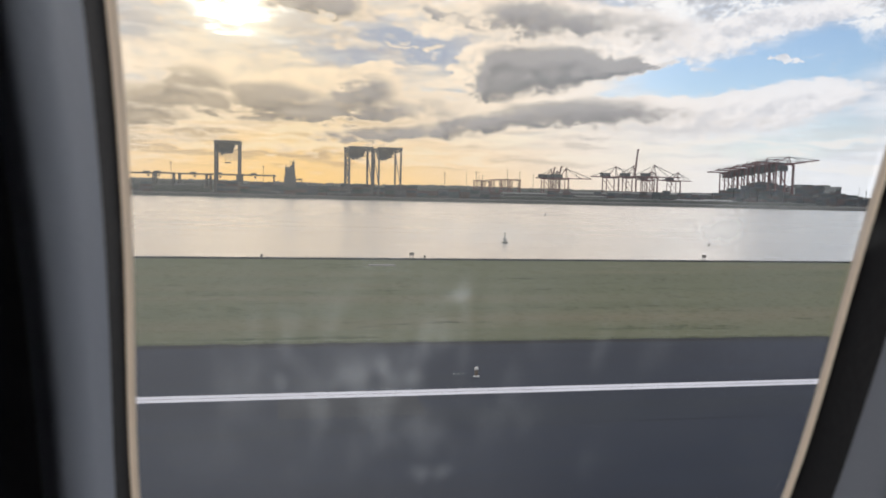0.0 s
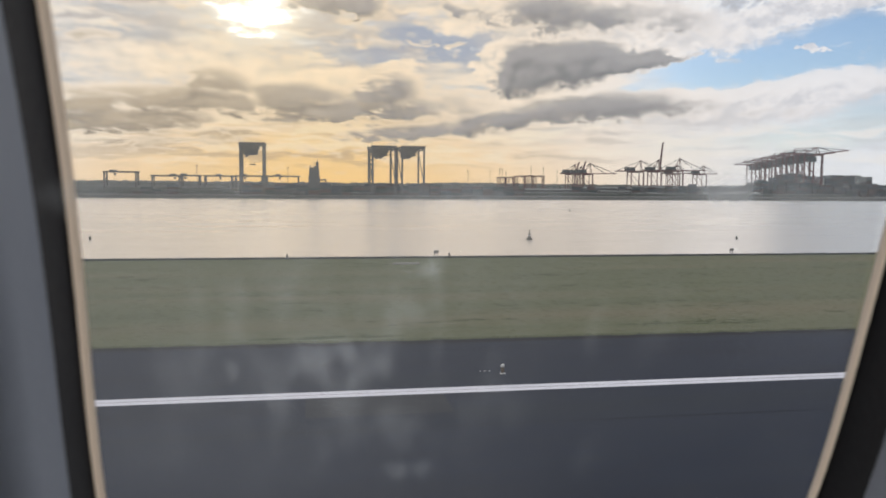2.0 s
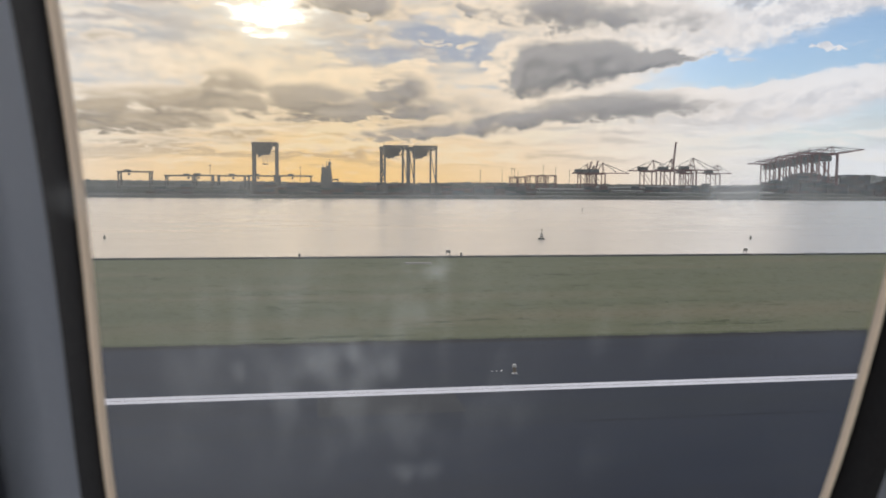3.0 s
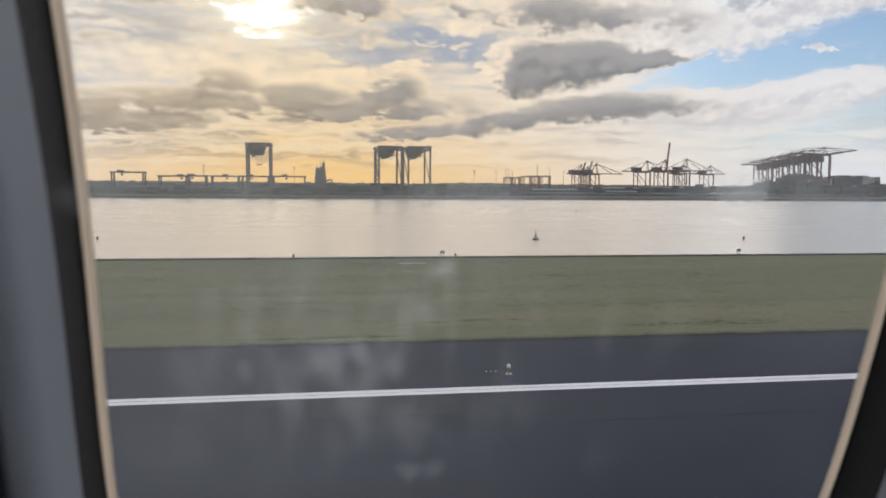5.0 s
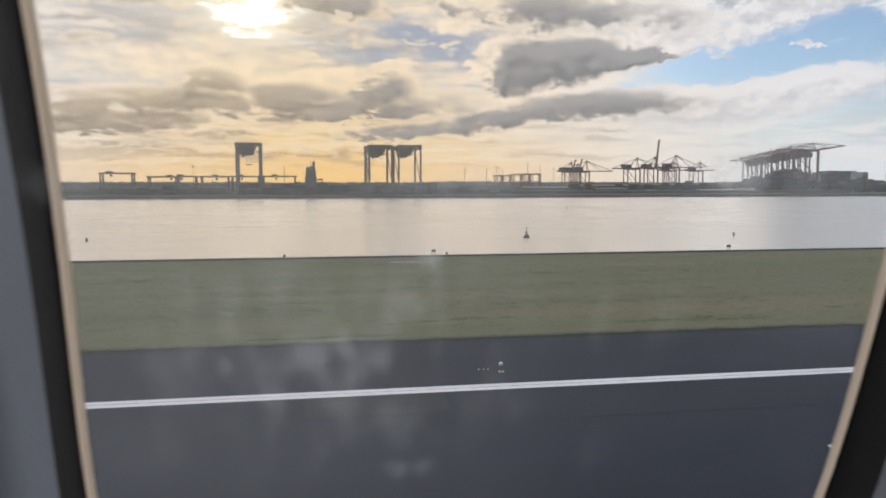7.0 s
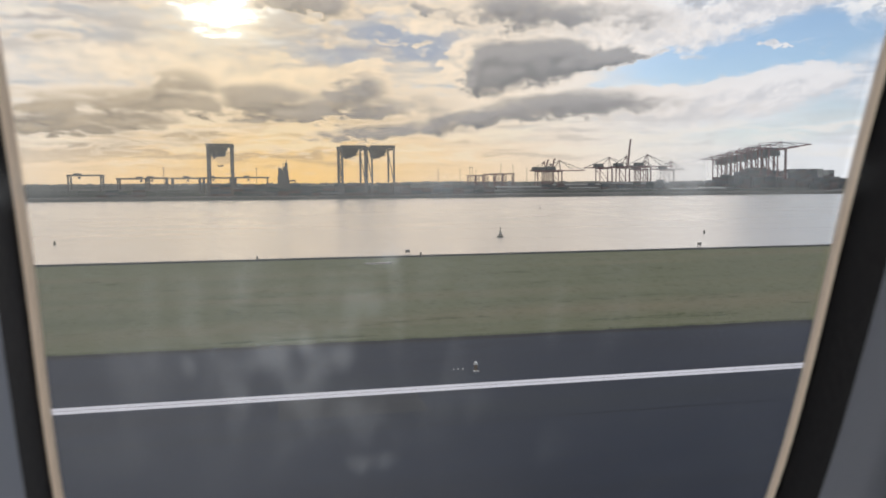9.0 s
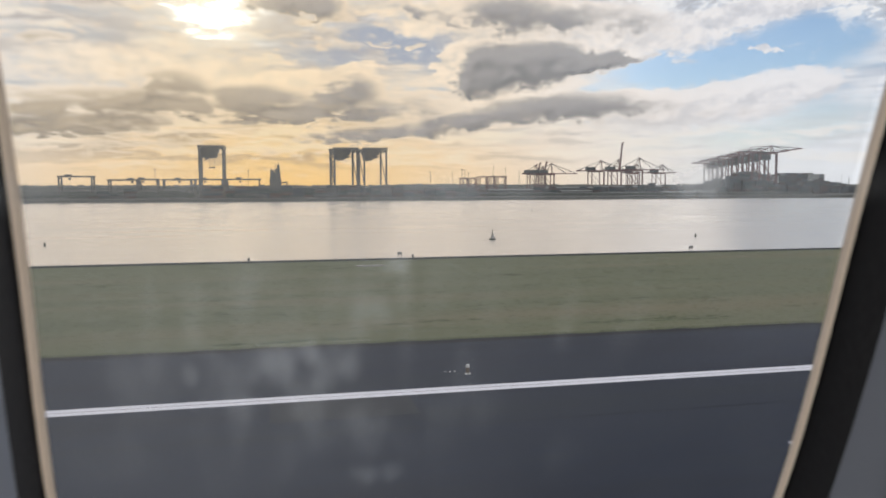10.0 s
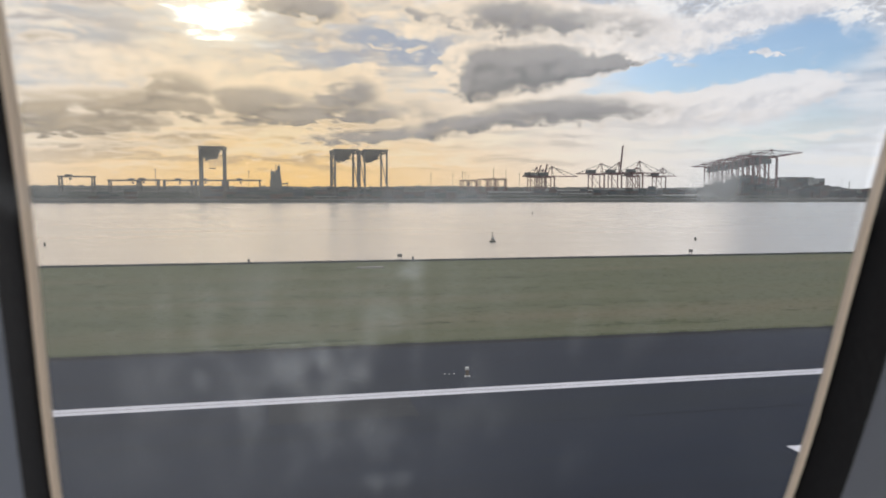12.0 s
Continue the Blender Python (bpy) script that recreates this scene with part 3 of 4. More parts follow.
def ring_part(name, rows, mat, parent, label=""):
    """A band round the window through rows of offset and depth (outwards)."""
    bm = bmesh.new()
    loops = [[bm.verts.new((u, v, s)) for u, v in outline(off)] for off, s in rows]
    n = len(loops[0])
    for p, q in zip(loops, loops[1:]):
        for i in range(n):
            j = (i + 1) % n
            bm.faces.new((p[i], p[j], q[j], q[i]))
    return part(name, bm, mat, parent, label, smooth=True)


window = new("window_1")
window.matrix_world = FRAME
tagged(window, "aircraft cabin window with grey reveal, dark gasket and cream rim", "window", kind="structure")
ring_part("reveal", ((0.0165, -0.0600), (0.0125, -0.0598), (0.0100, -0.0580), (0.0056, -0.0400), (0.0038, -0.0265), (0.0034, -0.0252)), M_PANEL, window, "smooth grey plastic reveal")
ring_part("gasket", ((0.0034, -0.0252), (0.0036, -0.0240), (0.0036, -0.0120), (0.0035, -0.0040), (0.0033, -0.0028), (0.0027, -0.0022)), M_GASKET, window, "dark rubber gasket")
ring_part("rim", ((0.0027, -0.0022), (0.0021, -0.0022), (0.0012, -0.0016), (0.0003, -0.0008), (0.0, 0.0)), M_RIM, window, "sunlit cream rim")
for off, depth, mat, lab in ((0.001, 0.004, M_PANE, "clear outer pane with a film of dust and painted veiling haze"), (0.0092, -0.055, M_SMEAR_HAZE, "clear inner pane with soft smudges and painted haze over the far shore")):
    bm = bmesh.new()
    bm.faces.new([bm.verts.new((u, v, depth)) for u, v in outline(off)])
    pane = part("pane", bm, mat, window, lab)
    pane.visible_shadow = False

# curved fuselage wall round the window
RAD = 2.9
axis = O - NRM * RAD


def on_wall(u, v, s):
    """A point on the fuselage, s metres outside the window's plane."""
    q = v / RAD
    r = RAD + s
    return axis + U * u + (NRM * math.cos(q) + V * math.sin(q)) * r


def wall_panel(name, off, s, mat, label):
    bm = bmesh.new()
    inner = []
    c, k = math.cos(TURN), math.sin(TURN)
    for u, v in outline(off):
        inner.append((u * c - v * k, u * k + v * c))
    n = len(inner)
    loops = []
    for step in range(7):
        f_ = step / 6
        row = []
        for u, v in inner:
            m_ = max(abs(u) / 0.5, abs(v) / 0.5)
            uo, vo = u / m_, v / m_
            uu, vv = u + (uo - u) * f_, v + (vo - v) * f_
            flat = O + U * uu + V * vv + NRM * s
            row.append(bm.verts.new(flat.lerp(on_wall(uu, vv, s), f_)))
        loops.append(row)
    for p, q in zip(loops, loops[1:]):
        for i in range(n):
            j = (i + 1) % n
            bm.faces.new((p[i], p[j], q[j], q[i]))
    return tagged(part(name, bm, mat, smooth=True), label, "wall", kind="structure")


def shell(name, s, mat, label):
    """The rest of the tube, with the square round the window left out."""
    bm = bmesh.new()
    q0, qf, hf = 0.5 / RAD, math.pi - 2 * LEAN, 0.23 / RAD
    angles = [-q0 + 2 * q0 * i / 6 for i in range(7)] + list(np.linspace(q0, qf - hf, 20))[1:] + [qf] + list(np.linspace(qf + hf, 2 * math.pi - q0, 38))[:-1]
    seats = [k * 0.55 for k in range(-6, 7)]
    us = sorted([-4.0, -0.5, 0.5, 4.0] + [k + d for k in seats for d in (-0.14, 0.14)])
    grid = [[bm.verts.new(axis + U * u + (NRM * math.cos(q) + V * math.sin(q)) * (RAD + s)) for u in us] for q in angles]
    for i in range(len(angles)):
        j = (i + 1) % len(angles)
        for k in range(len(us) - 1):
            mid = (us[k] + us[k + 1]) / 2
            if i < 6 and abs(mid) < 0.5:
                continue
            # the row of windows on the cabin's other side
            if abs((angles[i] + angles[j]) / 2 - qf) < hf and min(abs(mid - c_) for c_ in seats) < 0.13:
                continue
            bm.faces.new((grid[i][k], grid[i][k + 1], grid[j][k + 1], grid[j][k]))
    return tagged(part(name, bm, mat, smooth=True), label, "wall", kind="structure")


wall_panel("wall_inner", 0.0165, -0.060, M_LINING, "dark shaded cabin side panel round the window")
wall_panel("wall_outer", 0.030, 0.012, M_SKIN, "white painted aircraft skin")
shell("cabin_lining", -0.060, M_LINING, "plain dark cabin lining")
shell("fuselage_skin", 0.012, M_SKIN, "plain white aircraft skin")
for u in (-4.0, 4.0):
    bm = bmesh.new()
    c = axis + U * u
    lo = [bm.verts.new(c + (NRM * math.cos(q) + V * math.sin(q)) * (RAD - 0.03) - U * 0.02) for q in np.linspace(0, 2 * math.pi, 49)[:-1]]
    hi = [bm.verts.new(v_.co + U * 0.04) for v_ in lo]
    bm.faces.new(lo)
    bm.faces.new(hi)
    for i in range(48):
        bm.faces.new((lo[i], lo[(i + 1) % 48], hi[(i + 1) % 48], hi[i]))
    tagged(part("bulkhead", bm, M_LINING), "plain dark bulkhead closing the cabin", "wall", kind="structure")

# ======== far shore ========
FAR_Y = 831.0
bm = bmesh.new()
rows = [(FAR_Y - 2, WATER_Z - 1), (FAR_Y + 4, -0.5), (FAR_Y + 8, 0.6), (FAR_Y + 60, 1.2), (4600, 1.5)]
prev = None
for y, z in rows:
    cur = [bm.verts.new((x, y + (noise.noise((x * 0.02, y, 0)) * 4 if y < 900 else 0), z)) for x in np.linspace(-3000, 4200, 361)]
    if prev:
        for i in range(360):
            bm.faces.new((prev[i], prev[i + 1], cur[i + 1], cur[i]))
    prev = cur
tagged(part("far_ground", bm, M_LAND), "dark far shore with a rock edge and port apron", "shore", kind="structure")


def ridge(name, y, x0, x1, z, rough, depth, label, step=6.0, seed=0):
    """A long bank of trees: a bumpy crest with a front and back slope."""
    bm = bmesh.new()
    n = int((x1 - x0) / step)
    prev = None
    for i in range(n + 1):
        x = x0 + (x1 - x0) * i / n
        end = min(1.0, i / 6, (n - i) / 6)
        top = z * end * (1 + rough * (0.7 * noise.noise((x * 0.008 + seed, 0.3, 0)) + 0.4 * noise.noise((x * 0.05 + seed, 1.3, 0)) + 0.6 * noise.noise((x * 0.21, 2.3, seed)) + 0.5 * noise.noise((x * 0.47, 4.3, seed)))) + 0.8
        cur = [bm.verts.new((x, y + d * depth + 2 * noise.noise((x * 0.1, d, seed)), top * h)) for d, h in ((-0.5, 0), (-0.42, 0.45), (-0.3, 0.8), (0, 1), (0.3, 0.8), (0.5, 0))]
        if prev:
            for k in range(5):
                bm.faces.new((prev[k], prev[k + 1], cur[k + 1], cur[k]))
        prev = cur
    return tagged(part(name, bm, M_LEAF, smooth=False), label, "trees", kind="stuff")


ridge("wooded_bank", 905, -700, -80, 9.5, 0.18, 40, "dark scrub on the far bank", 2.5, 1)
ridge("far_woods", 2300, -1600, 1000, 29, 0.16, 200, "low dark line of distant trees", 3, 2)
ridge("far_woods", 3000, 900, 4000, 33, 0.18, 240, "low dark line of distant trees", 4, 3)
ridge("shore_scrub", 895, 130, 700, 4.5, 0.3, 16, "dark scrub on the far bank", 4, 5)

# container stacks: unit containers share one mesh per colour
BOX = []
for mat in (M_BOX_A, M_BOX_B, M_BOX_C, M_BOX_D, M_BOX_E):
    bm = bmesh.new()
    add_box(bm, (-6.05, -1.22, 0.0), (6.05, 1.22, 2.56))
    for i in range(12):
        x = -5.8 + i * 1.05
        add_box(bm, (x, -1.26, 0.25), (x + 0.45, -1.22, 2.35))
    BOX.append(mesh_of("container", bm, mat))


def container_stack(x, y, tiers, rows, group="container stacks on the far shore"):
    st = thing("container_stack", x, y, 1.0, "stack of dull steel shipping containers on the far quay", "container stack", group)
    for k in range(rows):
        for i in range(max(1, tiers - random.randint(0, 1))):
            c = new("container", random.choice(BOX[:4]))
            c.parent = st
            c.location = (random.uniform(-0.1, 0.1), k * 2.6, i * 2.6)
    return st


for x, y, tiers in ((742, 1240, 8), (755, 1236, 9), (768, 1238, 10), (781, 1236, 10), (790, 1262, 11), (803, 1236, 10), (816, 1240, 11), (829, 1236, 9), (842, 1238, 10), (855, 1236, 9), (868, 1240, 10), (881, 1238, 9), (894, 1236, 8)):
    container_stack(x, y, tiers, 2)
for i in range(26):
    container_stack(-74 + i * 12.6, 884 + random.uniform(-1, 1), (5, 5, 4, 5)[i % 4] if i < 18 else 4, 2)

for i in range(24):
    container_stack(300 + i * 21 + random.uniform(-5, 5), 950 + random.uniform(0, 120), random.choice((1, 2, 2, 3)), 2)

for i in range(54):
    tiers = 5 + round(2.2 * noise.noise((i * 0.37, 0.5, 0.0)) + random.uniform(-0.8, 1.4))
    container_stack(392 + i * 12.4, 1120 + random.uniform(-25, 25), tiers, 1)
for i, n_ in enumerate((2, 3, 3, 2, 4)):
    container_stack(-186 + i * 9.0, 874, n_, 1)

# ======== cranes ========


def quay_crane(x, y, label, group, span=27.0, gauge=26.0, top=55.0, boom=34.0, back=16.0, turn=0.0, mat=None, apex=0.0, z=1.0, raised=False, spreader=True, leg=2.4, stays=True, house_up=False, truss=False, boom_up=0.0, stair=True):
    """A ship-to-shore gantry crane. The boom runs along local -y; span is along the quay, gauge across it."""
    mat = mat or M_STEEL
    cr = thing("quay_crane", x, y, z, label, "crane", group, turn)
    h = top - z
    sx, gy = span / 2, gauge / 2
    for ix in (-1, 1):
        for iy in (-1, 1):
            bm = bmesh.new()
            add_beam(bm, (ix * sx, iy * gy, 0), (ix * sx, iy * gy, h - 0.3), leg, leg * 0.8)
            lg = part("leg", bm, mat, cr)
            bm = bmesh.new()
            add_box(bm, (ix * sx - 3.4, iy * gy - 0.9, -0.9), (ix * sx + 3.4, iy * gy + 0.9, 1.2))
            part("bogie", bm, mat, lg)
        beam_part("sill_beam", (ix * sx, -gy, 3.5), (ix * sx, gy, 3.5), 1.6, mat, cr)
        beam_part("side_beam", (ix * sx, -gy, h - 4), (ix * sx, gy, h - 4), 1.8, mat, cr)
        beam_part("brace", (ix * sx, -gy, 12), (ix * sx, gy, h - 6), 0.9, mat, cr)
        beam_part("portal_brace", (ix * sx, -gy, 12), (ix * sx, gy, 12), 1.2, mat, cr)
    for iy in (-1, 1):
        beam_part("cross_beam", (-sx - leg * 0.7, iy * gy, h - 1.7), (sx + leg * 0.7, iy * gy, h - 1.7), 3.4, mat, cr, 3.4)
    # stair tower beside one leg: flights between landings
    if stair:
        st = new("stair_tower")
        st.parent = cr
        zz, side, xs = 4.0, 1, -sx - leg * 0.5 - 1.7
        while zz < h - 6:
            beam_part("flight", (xs - side * 1.1, -gy, zz), (xs + side * 1.1, -gy, zz + 2.6), 0.9, mat, st, 1.0)
            box_part("landing", (xs + side * 1.2 - 1.2, -gy - 1.2, zz + 2.2), (xs + side * 1.2 + 1.2, -gy + 1.2, zz + 3.3), mat, st)
            zz, side = zz + 2.75, -side
        beam_part("post", (xs - 1.6, -gy, 0), (xs - 1.6, -gy, zz), 0.35, mat, st)
    # girders, boom and house
    for ix in (-1, 1):
        beam_part("girder", (ix * 3.4, -gy, h - 1.5), (ix * 3.4, gy + back, h - 1.5), 1.3, mat, cr, 2.6)
        if raised:
            beam_part("boom", (ix * 2.6, -gy - 1, h), (ix * 1.6, -gy - 7, h + boom), 1.4, mat, cr, 2.2)
        else:
            beam_part("boom", (ix * 3.4, -gy, h - 1.5), (ix * 3.4, -gy - boom, h - 1.2 + boom_up), 1.1, mat, cr, 2.0)
    if raised:
        for k in range(7):
            zz = h + boom * (k + 0.5) / 7
            beam_part("boom_tie", (-2.3, -gy - 1 - 6 * (k + 0.5) / 7, zz), (2.3, -gy - 1 - 6 * (k + 0.5) / 7, zz), 0.6, mat, cr)
        box_part("boom_head", (-2.4, -gy - 9.5, h + boom - 1.2), (2.4, -gy - 6, h + boom + 1.5), mat, cr)
    else:
        for k in range(8):
            yy = -gy - boom * (k + 0.9) / 8
            zt = h - 1.4 + boom_up * (k + 0.9) / 8
            beam_part("boom_tie", (-3.4, yy, zt), (3.4, yy, zt), 0.6, mat, cr)
    bm = bmesh.new()
    if house_up:
        add_box(bm, (-5.5, gy - 12, h - 0.2), (5.5, gy + 10, h + 7.0))
        add_box(bm, (-5.9, gy - 12.4, h + 7.0), (5.9, gy + 10.4, h + 7.6))
        add_box(bm, (-4.0, gy - 8, h - 3.6), (4.0, gy + 6, h - 0.2))
    else:
        add_box(bm, (-sx * 0.86, gy - 18, h - 7.4), (sx * 0.58, gy - 2, h - 0.4))
        add_box(bm, (-sx * 0.90, gy - 18.3, h - 0.4), (sx * 0.62, gy - 1.7, h + 0.1))
        for x0, x1, z0, z1 in ((-0.80, 0.46, -9.6, -7.4), (-0.78, 0.30, -11.4, -9.6), (-0.66, 0.06, -12.8, -11.4), (-0.50, -0.30, -14.4, -12.8), (-0.10, 0.0, -14.0, -12.8),
                               (0.36, 0.46, -11.0, -9.6), (-0.78, -0.70, -13.2, -11.4)):
            add_box(bm, (x0 * sx, gy - 15, h + z0), (x1 * sx, gy - 5, h + z1))
        # sloping walkway to the far leg
        add_beam(bm, (-0.1 * sx, gy - 10, h - 12.6), (sx * 0.98, gy - 10, h - 8.2), 0.8, 0.7)
    part("machinery_house", bm, M_HOUSE, cr)
    if truss:
        for zz in (22,):
            for iy in (-1, 1):
                beam_part("portal_beam", (-sx, iy * gy, zz), (sx, iy * gy, zz), 1.6, mat, cr)
            for ix in (-1, 1):
                beam_part("portal_beam", (ix * sx, -gy, zz + 2), (ix * sx, gy, zz + 2), 1.6, mat, cr)
        box_part("electric_house", (-sx * 0.8, -gy * 0.5, h - 15), (sx * 0.8, gy * 0.7, h - 6), M_HOUSE, cr)
        beam_part("portal_brace", (-sx, -gy, 24), (-sx, gy, h - 18), 0.9, mat, cr)
        for ix in (-1, 1):
            beam_part("top_tie", (ix * 1.2, -gy + 2, h + apex), (ix * 1.2, gy + back * 0.3, h + apex * 0.75), 0.8, mat, cr)
            beam_part("back_mast", (ix * 4.0, gy + back * 0.3, h - 1), (ix * 1.2, gy + back * 0.3, h + apex * 0.75), 0.8, mat, cr)
    if apex:
        for ix in (-1, 1):
            beam_part("mast", (ix * 5.5, -gy, h - 1), (ix * 1.2, -gy + 2, h + apex), 1.1, mat, cr)
            beam_part("mast_brace", (ix * 5.5, gy - 6, h - 1), (ix * 1.2, -gy + 2, h + apex), 0.8, mat, cr)
            if stays:
                if not raised:
                    beam_part("stay", (ix * 1.2, -gy + 2, h + apex), (ix * 3.0, -gy - boom * 0.55, h - 0.4 + boom_up * 0.55), 0.55, M_CABLE, cr)
                    beam_part("stay", (ix * 1.2, -gy + 2, h + apex), (ix * 3.0, -gy - boom * 0.95, h - 0.4 + boom_up * 0.95), 0.55, M_CABLE, cr)
                beam_part("stay", (ix * 1.2, -gy + 2, h + apex), (ix * 3.0, gy + back * 0.9, h - 0.4), 0.55, M_CABLE, cr)
        box_part("mast_head", (-2.2, -gy + 1, h + apex - 0.8), (2.2, -gy + 3, h + apex + 1.2), mat, cr)
    if spreader:
        sp = box_part("spreader", (-3.2, -4.0, h - 24.6), (3.2, -2.4, h - 23.4), mat, cr)
        for px_, py_ in ((-2.6, -3.8), (2.6, -3.8), (-2.6, -2.6), (2.6, -2.6)):
            beam_part("rope", (px_ * 1.0, py_, h - 23.4), (px_, py_, h - 13), 0.10, M_CABLE, sp)
        box_part("trolley", (-5.5, -7.5, h - 13.5), (5.5, 1.5, h - 9.5), M_HOUSE, cr)
        box_part("driver_cab", (-7.6, -5.5, h - 16.0), (-5.0, -2.5, h - 12.8), M_HOUSE, cr)
    return cr


quay_crane(-66.0, 868 + 22, "tall dark gantry crane with a hanging spreader on the quay", "tall gantry cranes", span=25.0, gauge=24, top=58.6, mat=M_STEEL, leg=2.6, boom=6, stair=False)
quay_crane(79.0, 868 + 22, "tall dark gantry crane with a stair on its leg, beside another", "tall gantry cranes", span=26.0, gauge=32, top=57.0, mat=M_BLUE, spreader=False, leg=2.2, turn=4, boom=6)
quay_crane(112.5, 868 + 24, "tall dark gantry crane with braced legs, beside another", "tall gantry cranes", span=25.5, gauge=32, top=57.2, mat=M_BLUE, spreader=False, leg=1.9, turn=4, boom=6, stair=False)


def yard_crane(x0, x1, y, top, label, group, mat, z=1.0, depth=16.0, house=0.5, leg=2.2, beam=2.2, car=3.5):
    """A low gantry crane over the container yard, its beam along x."""
    cr = thing("yard_crane", (x0 + x1) / 2, y, z, label, "crane", group)
    s, h, d = (x1 - x0) / 2, top - z, depth / 2
    for ix in (-1, 1):
        for iy in (-1, 1):
            beam_part("leg", (ix * s, iy * d, 0), (ix * s, iy * d * 0.7, h - beam), leg, mat, cr)
        beam_part("sill_beam", (ix * s, -d, 1.2), (ix * s, d, 1.2), 1.3, mat, cr)
        beam_part("tie_beam", (ix * s, -d * 0.7, h - 3), (ix * s, d * 0.7, h - 3), 1.1, mat, cr)
    for iy in (-1, 1):
        beam_part("girder", (-s - 2, iy * d * 0.6, h - beam / 2), (s + 2, iy * d * 0.6, h - beam / 2), 1.2, mat, cr, beam)
    hx = -s + 2 * s * house
    box_part("trolley", (hx - car, -d * 0.62, h - 0.5), (hx + car, d * 0.62, h + car * 0.5), M_HOUSE, cr)
    box_part("driver_cab", (hx + car * 0.3, -d * 0.4, h - 1.5 - car), (hx + car * 0.97, d * 0.1, h - 2.2), M_HOUSE, cr)
    for ix in (-1, 1):
        beam_part("brace", (ix * s, -d * 0.95, h * 0.35), (ix * s, d * 0.7, h - 3), leg * 0.4, mat, cr)
    bm = bmesh.new()
    add_box(bm, (-s - 1.9, -3, h * 0.45), (-s - 0.6, 3, h * 0.45 + 2.6))
    part("electric_house", bm, M_HOUSE, cr)
    return cr


LOW = "low gantry cranes over the yard"
yard_crane(-225, -192, 900, 25.8, "low dark gantry crane over the container yard", LOW, M_STEEL, house=0.25, leg=1.5, beam=1.6, car=3.0)
yard_crane(-176, -147, 905, 22.0, "low dark gantry crane over the container yard", LOW, M_STEEL, house=0.75, leg=1.5, beam=1.6, car=3.0)
yard_crane(-144, -125, 900, 22.4, "low dark gantry crane over the container yard", LOW, M_STEEL, house=0.1, leg=1.5, beam=1.6, car=3.0)
yard_crane(-119, -90, 902, 22.2, "low dark gantry crane over the container yard", LOW, M_STEEL, house=0.5, leg=1.5, beam=1.6, car=3.0)
yard_crane(-86, -57, 906, 22.5, "low dark gantry crane over the container yard", LOW, M_STEEL, house=0.3, leg=1.5, beam=1.6, car=3.0)
yard_crane(-51, -16, 902, 22.6, "low dark gantry crane over the container yard", LOW, M_STEEL, house=0.35, leg=1.5, beam=1.6, car=3.0)
RED = "red yard cranes"
for x0, x1, y, top in ((319, 331, 1310, 31.0), (334, 346, 1310, 31.0), (350, 366, 1310, 33.5), (370, 381, 1310, 34.2), (383, 400, 1310, 34.0)):
    yard_crane(x0, x1, y, top, "faded red gantry crane over the container yard", RED, M_RED, house=0.7, leg=0.9, beam=1.0, depth=12, car=1.6)
    yard_crane(x0 * 1.1 + 5, x1 * 1.1 + 2, y * 1.1, top + 2, "faded red gantry crane over the container yard", RED, M_RED, house=0.3, leg=0.8, beam=0.9, depth=12, car=1.5)

# silo tower with masts
tw = thing("silo_tower", 2.2, 890, 1.0, "dark stepped silo tower with masts on the quay", "tower")
box_part("body", (-6.8, -6, 0), (6.2, 6, 21.0), M_HOUSE, tw)
box_part("silo_block", (-6.0, -5, 21.0), (5.4, 5, 28.5), M_HOUSE, tw)
box_part("head", (-5.8, -4, 28.5), (-1.4, 4, 31.0), M_HOUSE, tw)
box_part("head", (-1.0, -4, 28.5), (4.6, 4, 32.5), M_HOUSE, tw)
box_part("stair_tower", (1.6, -3, 32.5), (4.6, 3, 37.0), M_HOUSE, tw)
beam_part("mast", (-4.6, 0, 31), (-4.6, 0, 34.0), 0.6, M_STEEL, tw)
beam_part("mast", (-0.4, 0, 32), (-0.4, 0, 38.5), 0.6, M_STEEL, tw)
beam_part("mast", (3.4, 0, 37), (3.4, 0, 40.0), 0.7, M_STEEL, tw)
beam_part("rail", (-6.6, -5.6, 22.2), (6.0, -5.6, 22.2), 0.4, M_STEEL, tw)
beam_part("conveyor", (6.2, 0, 16.5), (13.0, 0, 17.5), 1.6, M_STEEL, tw)
beam_part("conveyor_leg", (12.6, 0, 0), (12.6, 0, 17.0), 1.2, M_STEEL, tw)

# quay cranes further off, booms along the shore
MID = "quay cranes across the bay"
quay_crane(628, 1715, "dark red quay crane with lowered boom", MID, span=22, gauge=24, top=50, boom=62, back=24, turn=90, mat=M_RED, apex=22, z=1.0, spreader=False, house_up=True, leg=2.0)
quay_crane(608, 1760, "dark red quay crane with raised boom", MID, span=20, gauge=22, top=51, boom=24, back=16, turn=90, mat=M_RED, apex=20, raised=True, spreader=False, house_up=True, leg=2.0)
quay_crane(618, 1740, "dark red quay crane with raised boom", MID, span=20, gauge=20, top=50, boom=26, back=14, turn=90, mat=M_RED, apex=16, raised=True, spreader=False, house_up=True, leg=1.8)
quay_crane(752, 1720, "dark red quay crane with lowered boom", MID, span=24, gauge=30, top=57, boom=70, back=34, turn=90, mat=M_RED, apex=23, spreader=False, house_up=True, leg=2.2)
quay_crane(786, 1690, "dark red quay crane with its boom raised high", MID, span=20, gauge=24, top=57, boom=63, back=20, turn=90, mat=M_RED, apex=25, raised=True, spreader=False, house_up=True, leg=2.2)
quay_crane(858, 1730, "dark red quay crane with lowered boom", MID, span=24, gauge=26, top=60, boom=66, back=36, turn=90, mat=M_RED, apex=27, spreader=False, house_up=True, leg=2.0)
